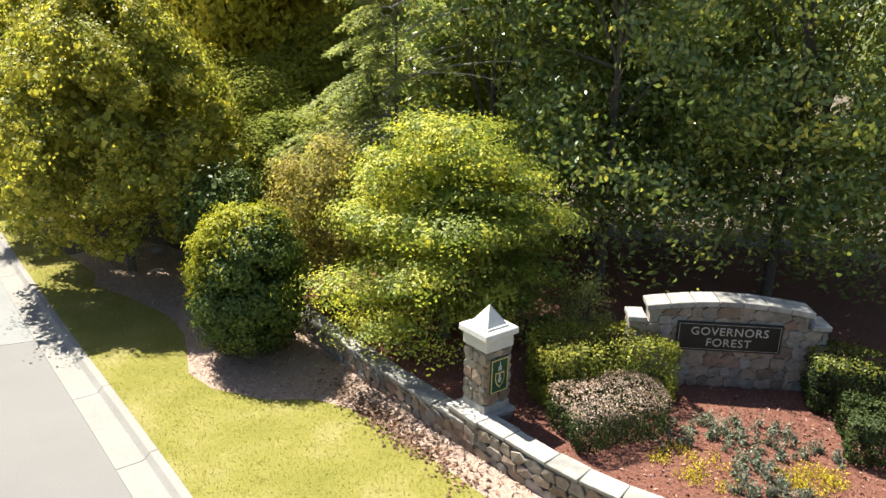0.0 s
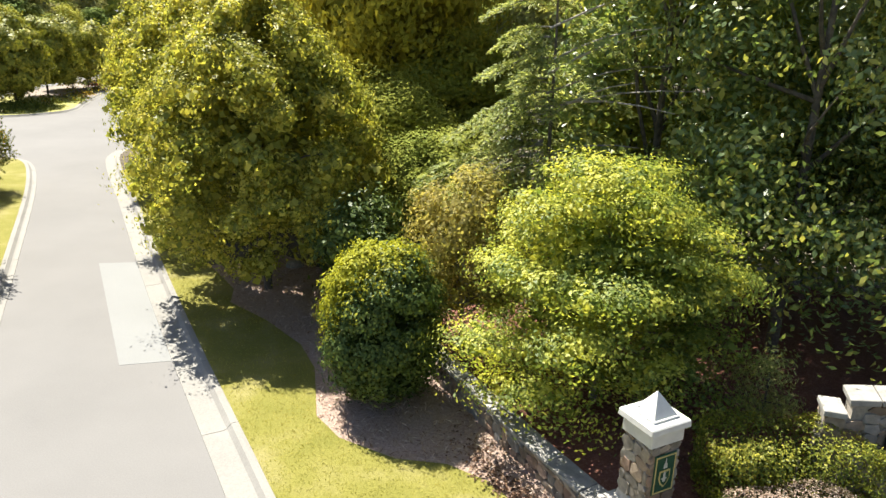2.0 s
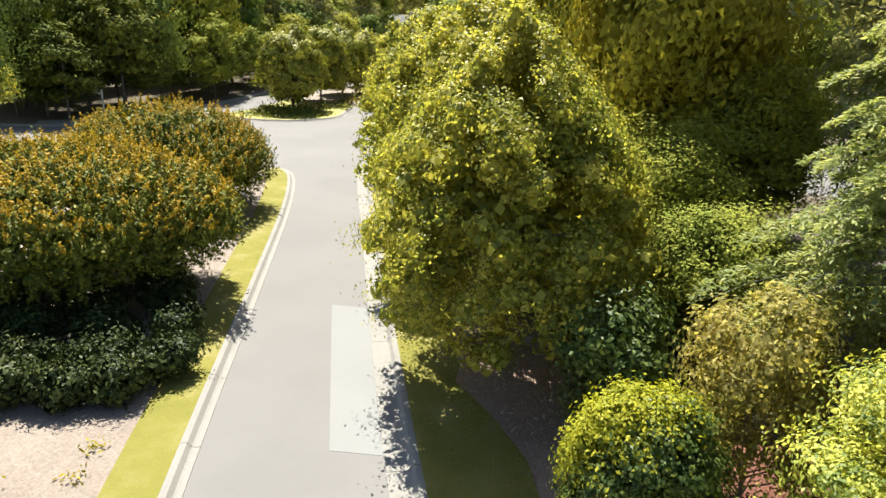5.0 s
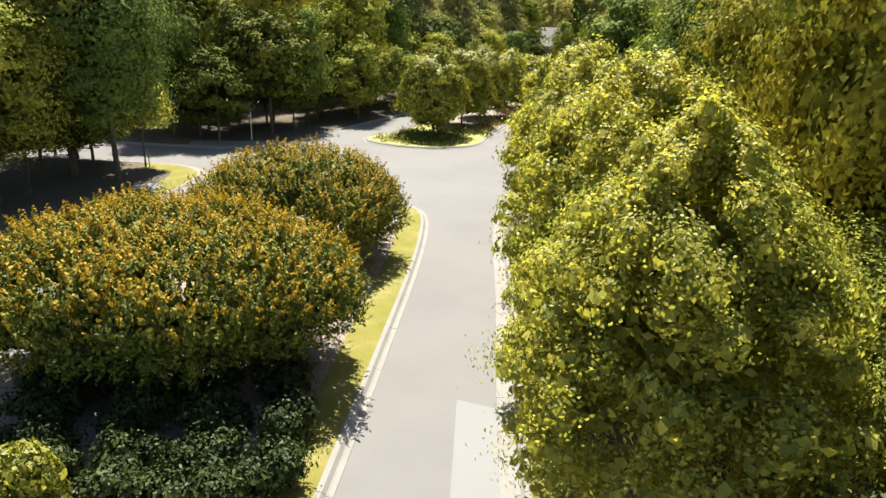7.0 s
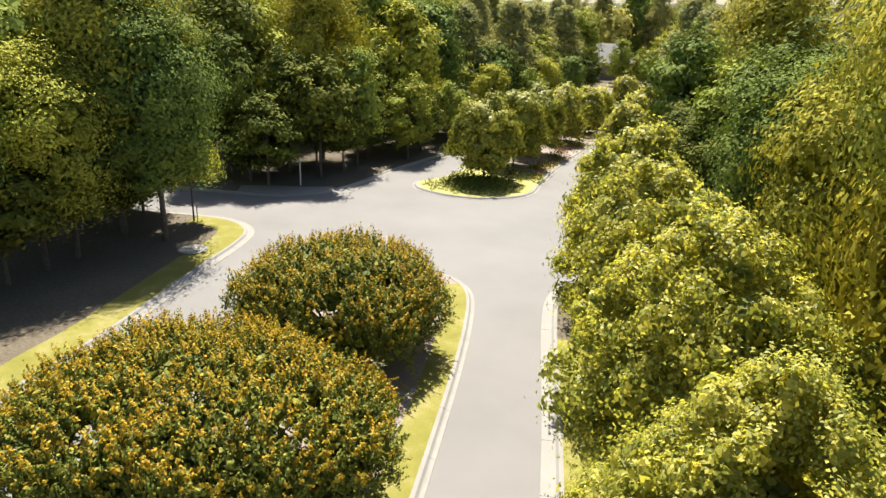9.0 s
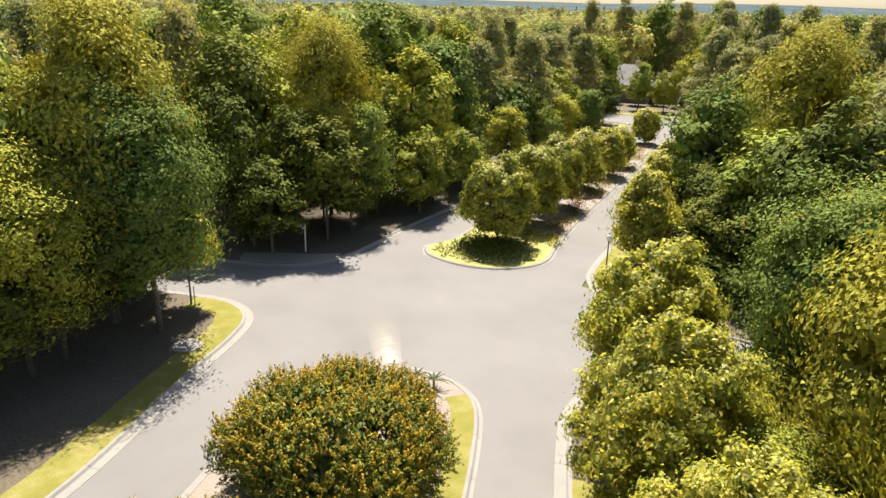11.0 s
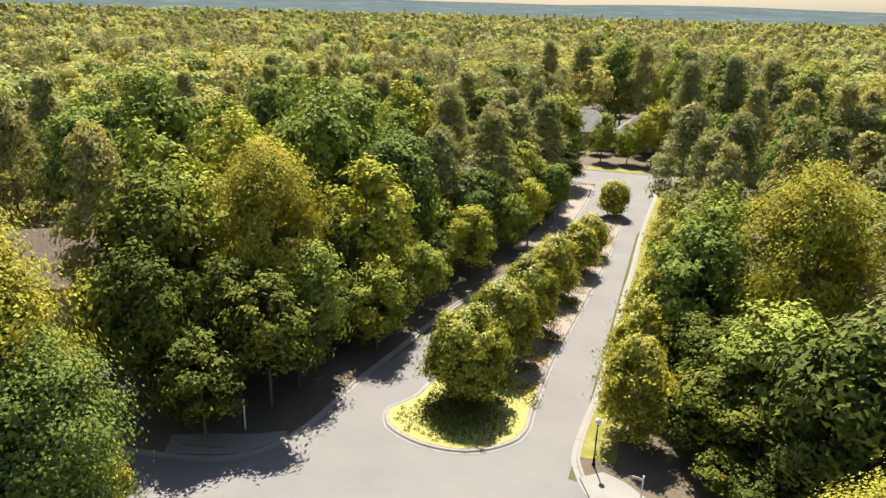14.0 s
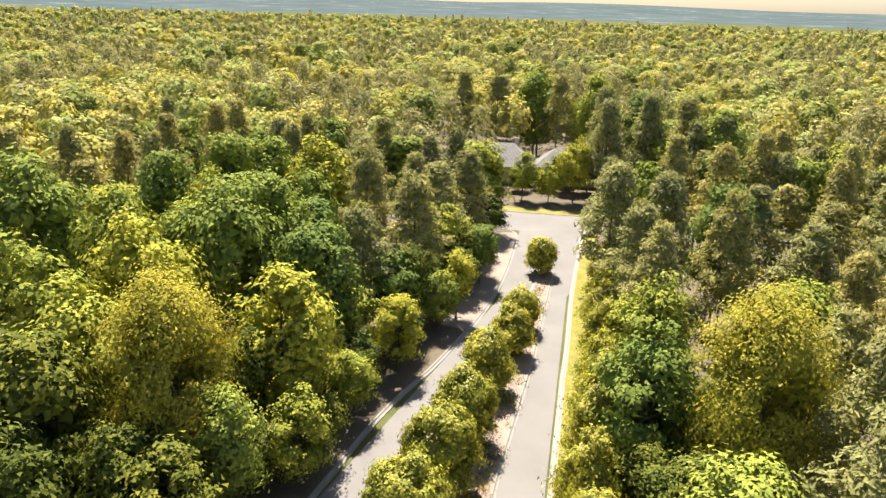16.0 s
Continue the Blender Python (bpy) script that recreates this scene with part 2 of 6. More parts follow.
L_PURPLE = leaf_mat("dark_red_shrub_leaves", (0.05, 0.012, 0.014), (0.12, 0.03, 0.035), (0.24, 0.07, 0.07), 0.15)
L_YELLOW = leaf_mat("yellow_flowers", (0.18, 0.17, 0.02), (0.36, 0.3, 0.03), (0.55, 0.42, 0.03), 0.25)
L_GREY = leaf_mat("silver_foliage", (0.06, 0.075, 0.05), (0.13, 0.15, 0.115), (0.25, 0.27, 0.22), 0.15)
L_NEEDLE = leaf_mat("pine_straw_needles", (0.16, 0.09, 0.06), (0.36, 0.25, 0.19), (0.58, 0.46, 0.38), 0.0)
L_CHIP = leaf_mat("bark_chips", (0.07, 0.03, 0.02), (0.20, 0.09, 0.065), (0.38, 0.23, 0.18), 0.0)
L_DEADLEAF = leaf_mat("fallen_leaves", (0.06, 0.03, 0.02), (0.14, 0.075, 0.05), (0.3, 0.2, 0.14), 0.1)
WOODED = ground_mat("wooded_country", [(0.3, (0.06, 0.075, 0.03)), (0.7, (0.12, 0.125, 0.05))], [(0.3, (0.05, 0.06, 0.03)), (0.7, (0.14, 0.14, 0.06))], 0.01, 0.12, 1.0, 0.5, 0.5, 1.0, 0.0)
# Haze over the hills is painted in as this blue-grey base colour.
RIDGE = ground_mat("haze_tinted_woods", [(0.3, (0.055, 0.075, 0.08)), (0.7, (0.09, 0.115, 0.12))], [(0.35, (0.04, 0.06, 0.065)), (0.6, (0.085, 0.11, 0.115)), (0.72, (0.32, 0.34, 0.33))], 0.004, 0.012, 1.0, 0.6, 0.2, 1.0, 0.0)


LAND = 0.12        # height of the kerb tops and of the land behind them


# ---- building helpers ----
def mesh_of(name, verts, faces, material, smooth=False):
    me = bpy.data.meshes.new(name)
    me.from_pydata([tuple(v) for v in verts], [], [tuple(f) for f in faces])
    me.materials.append(material)
    if smooth:
        me.polygons.foreach_set("use_smooth", [True] * len(me.polygons))
    me.update()
    return me


def quads_mesh(name, v, material):
    """A mesh of separate quads (n, 4, 3) or triangles (n, 3, 3)."""
    n, k = len(v), v.shape[1]
    me = bpy.data.meshes.new(name)
    me.vertices.add(n * k)
    me.vertices.foreach_set("co", np.ascontiguousarray(v, dtype=np.float32).ravel())
    me.loops.add(n * k)
    me.loops.foreach_set("vertex_index", np.arange(n * k, dtype=np.int32))
    me.polygons.add(n)
    me.polygons.foreach_set("loop_start", np.arange(0, n * k, k, dtype=np.int32))
    me.materials.append(material)
    me.update(calc_edges=True)
    return me


def part(name, data, material, parent, label=""):
    """Links a bmesh or a mesh as one object under a thing or a part."""
    if isinstance(data, bmesh.types.BMesh):
        me = bpy.data.meshes.new(name)
        data.to_mesh(me)
        data.free()
        me.materials.append(material)
    else:
        me = data
    ob = new(name, me)
    ob.parent = parent
    if label:
        ob["label"] = label
    return ob


def thing(name, at, label, category, group="", rz=0.0):
    ob = new(name)
    ob.empty_display_size = 0.2
    ob.matrix_basis = pose(at[0], at[1], at[2] if len(at) > 2 else LAND, 0, 0, rz)
    return tagged(ob, label, category, group)


def block(size, at=(0, 0, 0), bevel=0.01, taper=1.0, segments=1):
    """A bevelled block; at: the middle of its foot; taper narrows the top."""
    bm = bmesh.new()
    bmesh.ops.create_cube(bm, size=1.0)
    for v in bm.verts:
        k = taper if v.co.z > 0 else 1.0
        v.co = Vector((v.co.x * size[0] * k + at[0], v.co.y * size[1] * k + at[1], (v.co.z + 0.5) * size[2] + at[2]))
    if bevel:
        bmesh.ops.bevel(bm, geom=list(bm.edges), offset=bevel, segments=segments, affect="EDGES", profile=0.5)
    return bm


def lathe(rings, sides=12):
    """Rings of (radius, z), closed at both ends."""
    bm = bmesh.new()
    loops = []
    for r, z in rings:
        loops.append([bm.verts.new((r * math.cos(2 * math.pi * i / sides), r * math.sin(2 * math.pi * i / sides), z)) for i in range(sides)])
    for a, b in zip(loops, loops[1:]):
        for i in range(sides):
            bm.faces.new((a[i], a[(i + 1) % sides], b[(i + 1) % sides], b[i]))
    bm.faces.new(loops[0][::-1])
    bm.faces.new(loops[-1])
    return bm


def tube(verts, faces, a, b, ra, rb, sides=6, bend=None):
    """Adds a tapered, slightly bent branch to lists of verts and faces."""
    a, b = np.array(a, float), np.array(b, float)
    ax = b - a
    ln = np.linalg.norm(ax) + 1e-6
    ax = ax / ln
    u = np.cross(ax, (0.3, 0.9, 0.2))
    u /= np.linalg.norm(u)
    w = np.cross(ax, u)
    steps = 4 if bend is not None else 1
    start = len(verts)
    for k in range(steps + 1):
        f = k / steps
        c = a + (b - a) * f
        if bend is not None:
            c = c + np.array(bend) * math.sin(f * math.pi)
        r = ra + (rb - ra) * f
        for i in range(sides):
            t = 2 * math.pi * i / sides
            verts.append(tuple(c + r * (u * math.cos(t) + w * math.sin(t))))
    for k in range(steps):
        for i in range(sides):
            p, q = start + k * sides + i, start + k * sides + (i + 1) % sides
            faces.append((p, q, q + sides, p + sides))


def offset_line(pts, d):
    """A polyline moved d metres to its right."""
    p = np.array(pts, float)
    t = np.gradient(p, axis=0)
    t /= np.linalg.norm(t, axis=1)[:, None]
    return p + np.reshape(d, (-1, 1)) * np.stack([t[:, 1], -t[:, 0]], 1)


def smooth_line(pts, step=1.0):
    """Catmull-Rom through the points, resampled about every step metres."""
    p = np.array(pts, float)
    q = np.vstack([2 * p[0] - p[1], p, 2 * p[-1] - p[-2]])
    out = []
    for i in range(1, len(q) - 2):
        n = max(2, int(np.linalg.norm(q[i + 1] - q[i]) / step))
        for k in range(n):
            t = k / n
            out.append(0.5 * (2 * q[i] + (q[i + 1] - q[i - 1]) * t + (2 * q[i - 1] - 5 * q[i] + 4 * q[i + 1] - q[i + 2]) * t * t
                              + (3 * q[i] - q[i - 1] - 3 * q[i + 1] + q[i + 2]) * t ** 3))
    out.append(p[-1])
    return np.array(out)


def slab(name, outline, z, depth, material, kind="structure", label="", category=""):
    """A flat polygon with a skirt below its edge."""
    bm = bmesh.new()
    top = [bm.verts.new((x, y, z)) for x, y in outline]
    low = [bm.verts.new((x, y, z - depth)) for x, y in outline]
    f = bm.faces.new(top)
    f.normal_update()
    if f.normal.z < 0:
        f.normal_flip()
    for i in range(len(top)):
        j = (i + 1) % len(top)
        bm.faces.new((top[i], low[i], low[j], top[j]))
    bmesh.ops.triangulate(bm, faces=[f])
    ob = part(name, bm, material, None)
    return tagged(ob, label, category, "", kind)


def strip(name, left, right, z, material, label, category, depth=0.06, rise=0.0):
    """A ribbon between two lines of equal length, with thickness."""
    n = len(left)
    v, f = [], []
    for (a, b), (c, d) in zip(left, right):
        v += [(a, b, z - depth), (a, b, z), (c, d, z + rise), (c, d, z - depth)]
    for i in range(n - 1):
        for k in range(3):
            f.append((4 * i + k, 4 * i + k + 1, 4 * i + 4 + k + 1, 4 * i + 4 + k))
    f += [(0, 1, 2, 3), (4 * n - 1, 4 * n - 2, 4 * n - 3, 4 * n - 4)]
    return tagged(new(name, mesh_of(name, v, f, material)), label, category, "", "structure")


def inside(pts, poly):
    """Which points (n, 2) lie in the polygon."""
    poly = np.array(poly)
    x, y = pts[:, 0], pts[:, 1]
    r = np.zeros(len(pts), bool)
    j = len(poly) - 1
    for i in range(len(poly)):
        xi, yi, xj, yj = *poly[i], *poly[j]
        r ^= ((yi > y) != (yj > y)) & (x < (xj - xi) * (y - yi) / (yj - yi + 1e-12) + xi)
        j = i
    return r


def line_gap(pts, line):
    """Least distance of points (n, 2) from a polyline."""
    a, b = np.array(line[:-1]), np.array(line[1:])
    d = b - a
    best = np.full(len(pts), 1e9)
    for p, q in zip(a, d):
        t = np.clip(((pts - p) @ q) / (q @ q + 1e-9), 0, 1)
        best = np.minimum(best, np.linalg.norm(pts - p - t[:, None] * q, axis=1))
    return best


# ---- foliage ----
def leaf_quads(rng, pos, nrm, size, width=0.5, fold=0.12, lean=None, tri=False):
    """One folded, pointed leaf at each place; tri: a plain three-cornered one for far crowns."""
    n = len(pos)
    r = rng.normal(size=(n, 3))
    if lean is not None:
        r = r * 0.45 + lean
    t = r - (r * nrm).sum(1)[:, None] * nrm
    t /= np.linalg.norm(t, axis=1)[:, None] + 1e-9
    b = np.cross(nrm, t)
    s = (size * rng.uniform(0.65, 1.35, n))[:, None]
    lift = nrm * s * fold
    if tri:
        return np.stack([pos - t * s * 0.5 - b * s * width * 0.55, pos - t * s * 0.35 + b * s * width * 0.55, pos + t * s * 0.6], 1)
    return np.stack([pos - t * s * 0.5, pos + b * s * width * 0.5 + lift, pos + t * s * 0.5, pos - b * s * width * 0.5 + lift], 1)


def unit(v):
    return v / (np.linalg.norm(v, axis=1)[:, None] + 1e-9)


def crown(rng, radii, lobes, lobe_r, count, leaf, flat=1.0, jitter=0.55, width=0.5, low=-0.75, lean=None, core=0.25, top_heavy=0.0, dome=0.5, tri=False, shell=(0.5, 1.0), spread=0.3):
    """Leaves on lobes spread over an ellipsoid round the origin. Gives the quads and the lobes' middles."""
    radii = np.array(radii, float)
    d = unit(rng.normal(size=(lobes * 3, 3)))
    d = d[d[:, 2] > low][:lobes]
    shell = rng.uniform(*shell, len(d)) ** 0.55
    mid = d * shell[:, None] * (radii - lobe_r * 0.55)
    lr = lobe_r * rng.uniform(0.65, 1.3, len(mid))
    share = lr ** 2
    sub = 20
    sd = rng.normal(size=(len(mid), sub, 3))
    sd[:, :, 2] += 0.3 + top_heavy
    sd /= np.linalg.norm(sd, axis=2)[:, :, None]
    which = rng.choice(len(mid), count, p=share / share.sum())
    twig = rng.integers(0, sub, count)
    e = sd[which, twig]
    local = rng.normal(size=(count, 3))
    local[:, 2] = np.abs(local[:, 2]) * 0.9 - 0.25
    loose = rng.random(count) < core
    reach = np.where(loose, rng.uniform(0.2, 0.85, count), rng.uniform(0.62, 1.08, count))
    pos = mid[which] + (e * reach[:, None] * np.array((1, 1, flat)) + local * spread * np.array((1, 1, 0.4 + 0.6 * flat))) * lr[which][:, None]
    nrm = unit(e * np.array((1, 1, 1 / max(flat, 0.4))) * 1.2 + unit(mid)[which] * dome + (local - np.array((0, 0, 0.2))) * 0.3 + rng.normal(size=(count, 3)) * jitter)
    return leaf_quads(rng, pos, nrm, np.full(count, leaf), width, 0.12, lean, tri), mid


def cores(rng, mids, r, flat=0.8, each=22, size=0.95, tri=False):
    """Broad inner leaves that close the crown behind the outer ones."""
    n = len(mids) * each
    d = rng.normal(size=(n, 3))
    d[:, 2] += 0.2
    d = unit(d)
    k = r * rng.uniform(0.75, 1.15, n)
    pos = np.repeat(mids, each, axis=0) + d * k[:, None] * np.array((1, 1, flat))
    return leaf_quads(rng, pos, unit(d + rng.normal(size=(n, 3)) * 0.3), np.full(n, r * size), 0.8, 0.15, None, tri)


def wood(rng, h0, h1, r0, mids, limbs, bent=0.15, sides=7):
    """A trunk from the ground up to h1, with limbs from above h0 out to some of the lobes."""
    v, f = [], []
    lean = rng.normal(size=2) * (bent if limbs else 0.0)
    tube(v, f, (0, 0, -0.1), (lean[0], lean[1], h1), r0, r0 * 0.25, sides, (lean[1] * 0.6, lean[0] * 0.6, 0))
    for m in mids[rng.permutation(len(mids))[:limbs]]:
        k = rng.uniform(0.15, 0.85)
        z = h0 + (min(h1, max(m[2], h0 + 0.1)) - h0) * k
        a = np.array((lean[0] * z / h1, lean[1] * z / h1, z))
        tube(v, f, a, m, r0 * 0.42, r0 * 0.07, 5, rng.normal(size=3) * 0.06 * np.linalg.norm(m - a))
    return v, f


def plant(name, at, label, category, group, seed, radii, z_mid, lobes, lobe_r, count, leaf, mat, trunk_r=0.1, bark=None, limbs=14, h0=None, rz=0.0, core_r=0.0, taper=0.0, skirt=0.0, lit_side=None, **kw):
    """A tree or shrub: trunk with limbs, and a crown of leaves."""
    rng = np.random.default_rng(seed)
    q, mids = crown(rng, radii, lobes, lobe_r, count, leaf, **kw)
    q = q + np.array((0, 0, z_mid))
    mids = mids + np.array((0, 0, z_mid))
    q[:, :, 2] = np.maximum(q[:, :, 2], 0.04)
    ob = thing(name, at, label, category, group, rz)
    zl, zh = h0 if h0 is not None else max(0.3, z_mid - radii[2] * 0.7), z_mid + radii[2] * 0.55
    v, f = wood(rng, zl, zh, trunk_r, mids, 0)
    trunk = part("trunk", mesh_of("trunk", v, f, bark or BARK, True), None, ob)
    for m in mids[rng.permutation(len(mids))[:limbs]]:
        z = zl + (min(zh, max(m[2], zl + 0.1)) - zl) * rng.uniform(0.15, 0.8)
        v, f = [], []
        tube(v, f, (0, 0, z), m, trunk_r * 0.42, trunk_r * 0.07, 5, rng.normal(size=3) * 0.06 * np.linalg.norm(m - np.array((0, 0, z))))
        part("limb", mesh_of("limb", v, f, bark or BARK, True), None, trunk)
    if core_r:
        heart = np.array((0, 0, z_mid))
        q = np.concatenate([q, cores(rng, mids, core_r, 0.8, 30, 0.7, kw.get("tri", False)), cores(rng, (mids[::2] - heart) * 0.5 + heart, radii[0] * 0.2, 0.9, 24, 0.36, kw.get("tri", False))])
    c = q.mean(1, keepdims=True)
    up = (c[:, :, 2:] - z_mid) / radii[2]
    q[:, :, :2] += c[:, :, :2] * ((1 + skirt * np.clip(-up, 0, 1)) * (1 - taper * np.clip(up, -0.4, 1)) - 1)
    if lit_side:
        # bright leaf clusters at random, more on the sunny side: sunlight put into colour
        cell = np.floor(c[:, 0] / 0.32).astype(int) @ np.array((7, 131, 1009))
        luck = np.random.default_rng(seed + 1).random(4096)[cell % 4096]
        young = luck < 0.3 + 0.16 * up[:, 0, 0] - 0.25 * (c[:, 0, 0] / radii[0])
        part("young_growth", quads_mesh("young_growth", q[young], lit_side), None, ob, "bright yellow-green leaves with sunlight put into their colour")
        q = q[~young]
    part("crown", quads_mesh("crown", q, mat), None, ob)
    return ob

# ---- plan of the roads ----

RIGHT_NEAR = smooth_line([(16, -15), (6.0, -2.9), (-4.4, 9.8), (-9.9, 16.4), (-14.7, 22.3), (-19.6, 28.5), (-24.4, 34.4), (-26.9, 38.0), (-27.2, 40.4), (-25.2, 42.6), (-20, 44.2), (-8, 47), (40, 58)])
RIGHT_FAR = smooth_line([(40, 66), (-8, 55.6), (-20, 52.9), (-27, 51.3), (-32.0, 50.4), (-35.1, 51.1), (-37.3, 52.7), (-39.2, 55.6), (-44.2, 68.0), (-51.6, 85.6), (-59.2, 102.0), (-66.5, 119), (-69.8, 127), (-67, 131.2), (-50, 139), (-10, 158)])
LEFT_NEAR = smooth_line([(-8.8, -20.5), (-21.4, -3.2), (-33.9, 13.8), (-37.3, 19.0), (-42.2, 25.4), (-45.0, 29.3), (-47.2, 31.3), (-50.2, 31.3), (-53.3, 29.4), (-60, 24.6), (-90, 4)])
LEFT_FAR = smooth_line([(-94, 10.5), (-64, 30), (-56.3, 35.05), (-53.9, 37.0), (-52.6, 38.8), (-52.2, 41.9), (-53.3, 46.6), (-54.8, 51.2), (-57.0, 58.5), (-59.9, 67.8), (-62.3, 79), (-65.2, 91), (-70.6, 105), (-76.6, 117.5), (-79.0, 120.5), (-83, 120.6), (-100, 114), (-140, 98)])
FAR_SIDE = smooth_line([(-140, 106), (-110, 119), (-88.1, 129.4), (-73.5, 136.8), (-50, 147.5), (-10, 166)])
MEDIAN = smooth_line([(10.8, -17.5), (0.6, -4.6), (-11.7, 10.9), (-19.1, 20.8), (-24.4, 27.9), (-27.6, 31.9), (-29.9, 34.4), (-31.4, 35.3), (-33.3, 35.5), (-34.9, 35.0), (-36.4, 34.0), (-37.9, 32.0), (-38.2, 29.6), (-36.6, 26.8), (-29.8, 16.8), (-17.3, -0.2), (-4.8, -17.4)])
ISLAND = smooth_line([(-66.8, 108.5), (-64.3, 104.6), (-54.6, 82.8), (-47.3, 65.0), (-43.5, 57.0), (-42.0, 54.2), (-41.9, 51.9), (-43.3, 49.4), (-46.0, 47.9), (-49.0, 47.8), (-50.7, 49.4), (-50.5, 51.9), (-52.4, 57.5), (-55.3, 67.0), (-58.0, 78.6), (-61.2, 91.0), (-66.0, 104.0), (-67.9, 108.6), (-68.2, 110.3), (-67.4, 110.3), (-66.8, 108.5)])


# the kerb backs stand a little off these lines
RIGHT_NEAR = offset_line(RIGHT_NEAR, 0.25)
RIGHT_FAR = offset_line(RIGHT_FAR, np.interp(RIGHT_FAR[:, 1], (50, 62, 72, 82, 110), (0.75, 0.8, 0.25, -0.2, -0.3)))
LEFT_NEAR = offset_line(LEFT_NEAR, -0.27)
LEFT_FAR = offset_line(LEFT_FAR, np.interp(LEFT_FAR[:, 1], (36, 44, 50, 62, 75, 85, 120), (-0.45, -0.5, -0.95, -1.0, -0.4, -0.6, -1.1)))
FAR_SIDE = offset_line(FAR_SIDE, 0.5)
MEDIAN = offset_line(MEDIAN, -0.1)
ISLAND = offset_line(ISLAND, np.interp(np.arange(len(ISLAND)), (0, 8, len(ISLAND) - 8, len(ISLAND)), (0.0, 0.12, 0.12, 0.0)))


def kerb(name, line, side, label, wide=0.76):
    """Gutter pan and kerb in cast lengths; side +1: the road is on the line's right."""
    ob = new(name)
    tagged(ob, label, "kerb", "", "structure")
    line = np.array(line)
    seg = np.linalg.norm(np.diff(line, axis=0), axis=1)
    s = np.concatenate([[0], np.cumsum(seg)])
    prof = [(0.0, -0.05), (0.0, LAND + 0.012), (0.06, LAND + 0.02), (0.15, LAND + 0.012), (0.24, 0.03), (0.30, 0.012), (wide - 0.02, 0.018), (wide, -0.05)]
    step = 3.05
    v, f = [], []
    for k in range(int(s[-1] / step)):
        u = np.linspace(k * step + 0.008, (k + 1) * step - 0.008, 5)
        p = np.stack([np.interp(u, s, line[:, 0]), np.interp(u, s, line[:, 1])], 1)
        t = np.stack([np.interp(u + 0.15, s, line[:, 0]) - np.interp(u - 0.15, s, line[:, 0]), np.interp(u + 0.15, s, line[:, 1]) - np.interp(u - 0.15, s, line[:, 1])], 1)
        t /= np.linalg.norm(t, axis=1)[:, None] + 1e-9
        nrm = np.stack([t[:, 1], -t[:, 0]], 1) * side
        b = len(v)
        for q, n in zip(p, nrm):
            v += [(q[0] + n[0] * d, q[1] + n[1] * d, z) for d, z in prof]
        m = len(prof)
        for i in range(4):
            for j in range(m - 1):
                f.append((b + i * m + j, b + i * m + j + 1, b + i * m + m + j + 1, b + i * m + m + j))
        f += [tuple(b + j for j in range(m)), tuple(b + 4 * m + j for j in range(m))[::-1]]
    part("cast_length", mesh_of("cast_length", v, f, CONCRETE), None, ob)
    return ob


kerb("kerb_1", RIGHT_NEAR, -1, "pale concrete kerb and gutter beside the lawn")
kerb("kerb_2", RIGHT_FAR, -1, "pale concrete kerb and gutter beside the street trees", 0.58)
kerb("kerb_3", LEFT_NEAR, 1, "pale concrete kerb and gutter under the shade trees", 0.7)
kerb("kerb_4", LEFT_FAR, 1, "pale concrete kerb and gutter along the wood", 0.5)
kerb("kerb_5", FAR_SIDE, 1, "pale concrete kerb of the crossing street", 0.5)
kerb("kerb_6", MEDIAN, 1, "pale concrete kerb round the planted median", 0.44)
kerb("kerb_7", ISLAND, -1, "pale concrete kerb round the planted island", 0.42)

# the carriageways, one sheet of asphalt under the kerbs
slab("road", [(17, -16.5), (-10, -22), (-35, 12), (-46, 31), (-92, 2), (-97, 12), (-58, 36), (-54, 39), (-55, 50), (-66, 94), (-79, 121), (-142, 97), (-142, 108), (-88, 131), (-10, 168), (-9, 157), (-66, 131), (-60, 101), (-37, 52), (40, 68), (41, 57), (-24, 42), (-26, 38)], 0.0, 0.04, ASPHALT, "structure", "weathered pale grey asphalt road with kerbs", "road")
# a lighter rectangle of newer surfacing against the near kerb
slab("road_patch", [(-11.09, 15.24), (-9.95, 15.75), (-14.8, 22.0), (-16.16, 21.5)], 0.006, 0.03, PATCH, "structure", "paler rectangular repair in the asphalt road", "road patch")

# a pale sandy wash that fades out over the asphalt from the median's end
WASH, wash_nt, wash_b = nodes_of("sandy_wash", 0.95, 0.1)
wash_b.inputs["Base Color"].default_value = (0.42, 0.39, 0.345, 1)
wash_xyz = wash_nt.nodes.new("ShaderNodeTexCoord").outputs["Object"]
wash_sep = wash_nt.nodes.new("ShaderNodeSeparateXYZ")
wash_nt.links.new(wash_xyz, wash_sep.inputs[0])
_, wash_noise = noise_ramp(wash_nt, wash_xyz, 1.3, [(0.3, (0, 0, 0)), (0.7, (1, 1, 1))], 6, 0.65)
wash_k = None
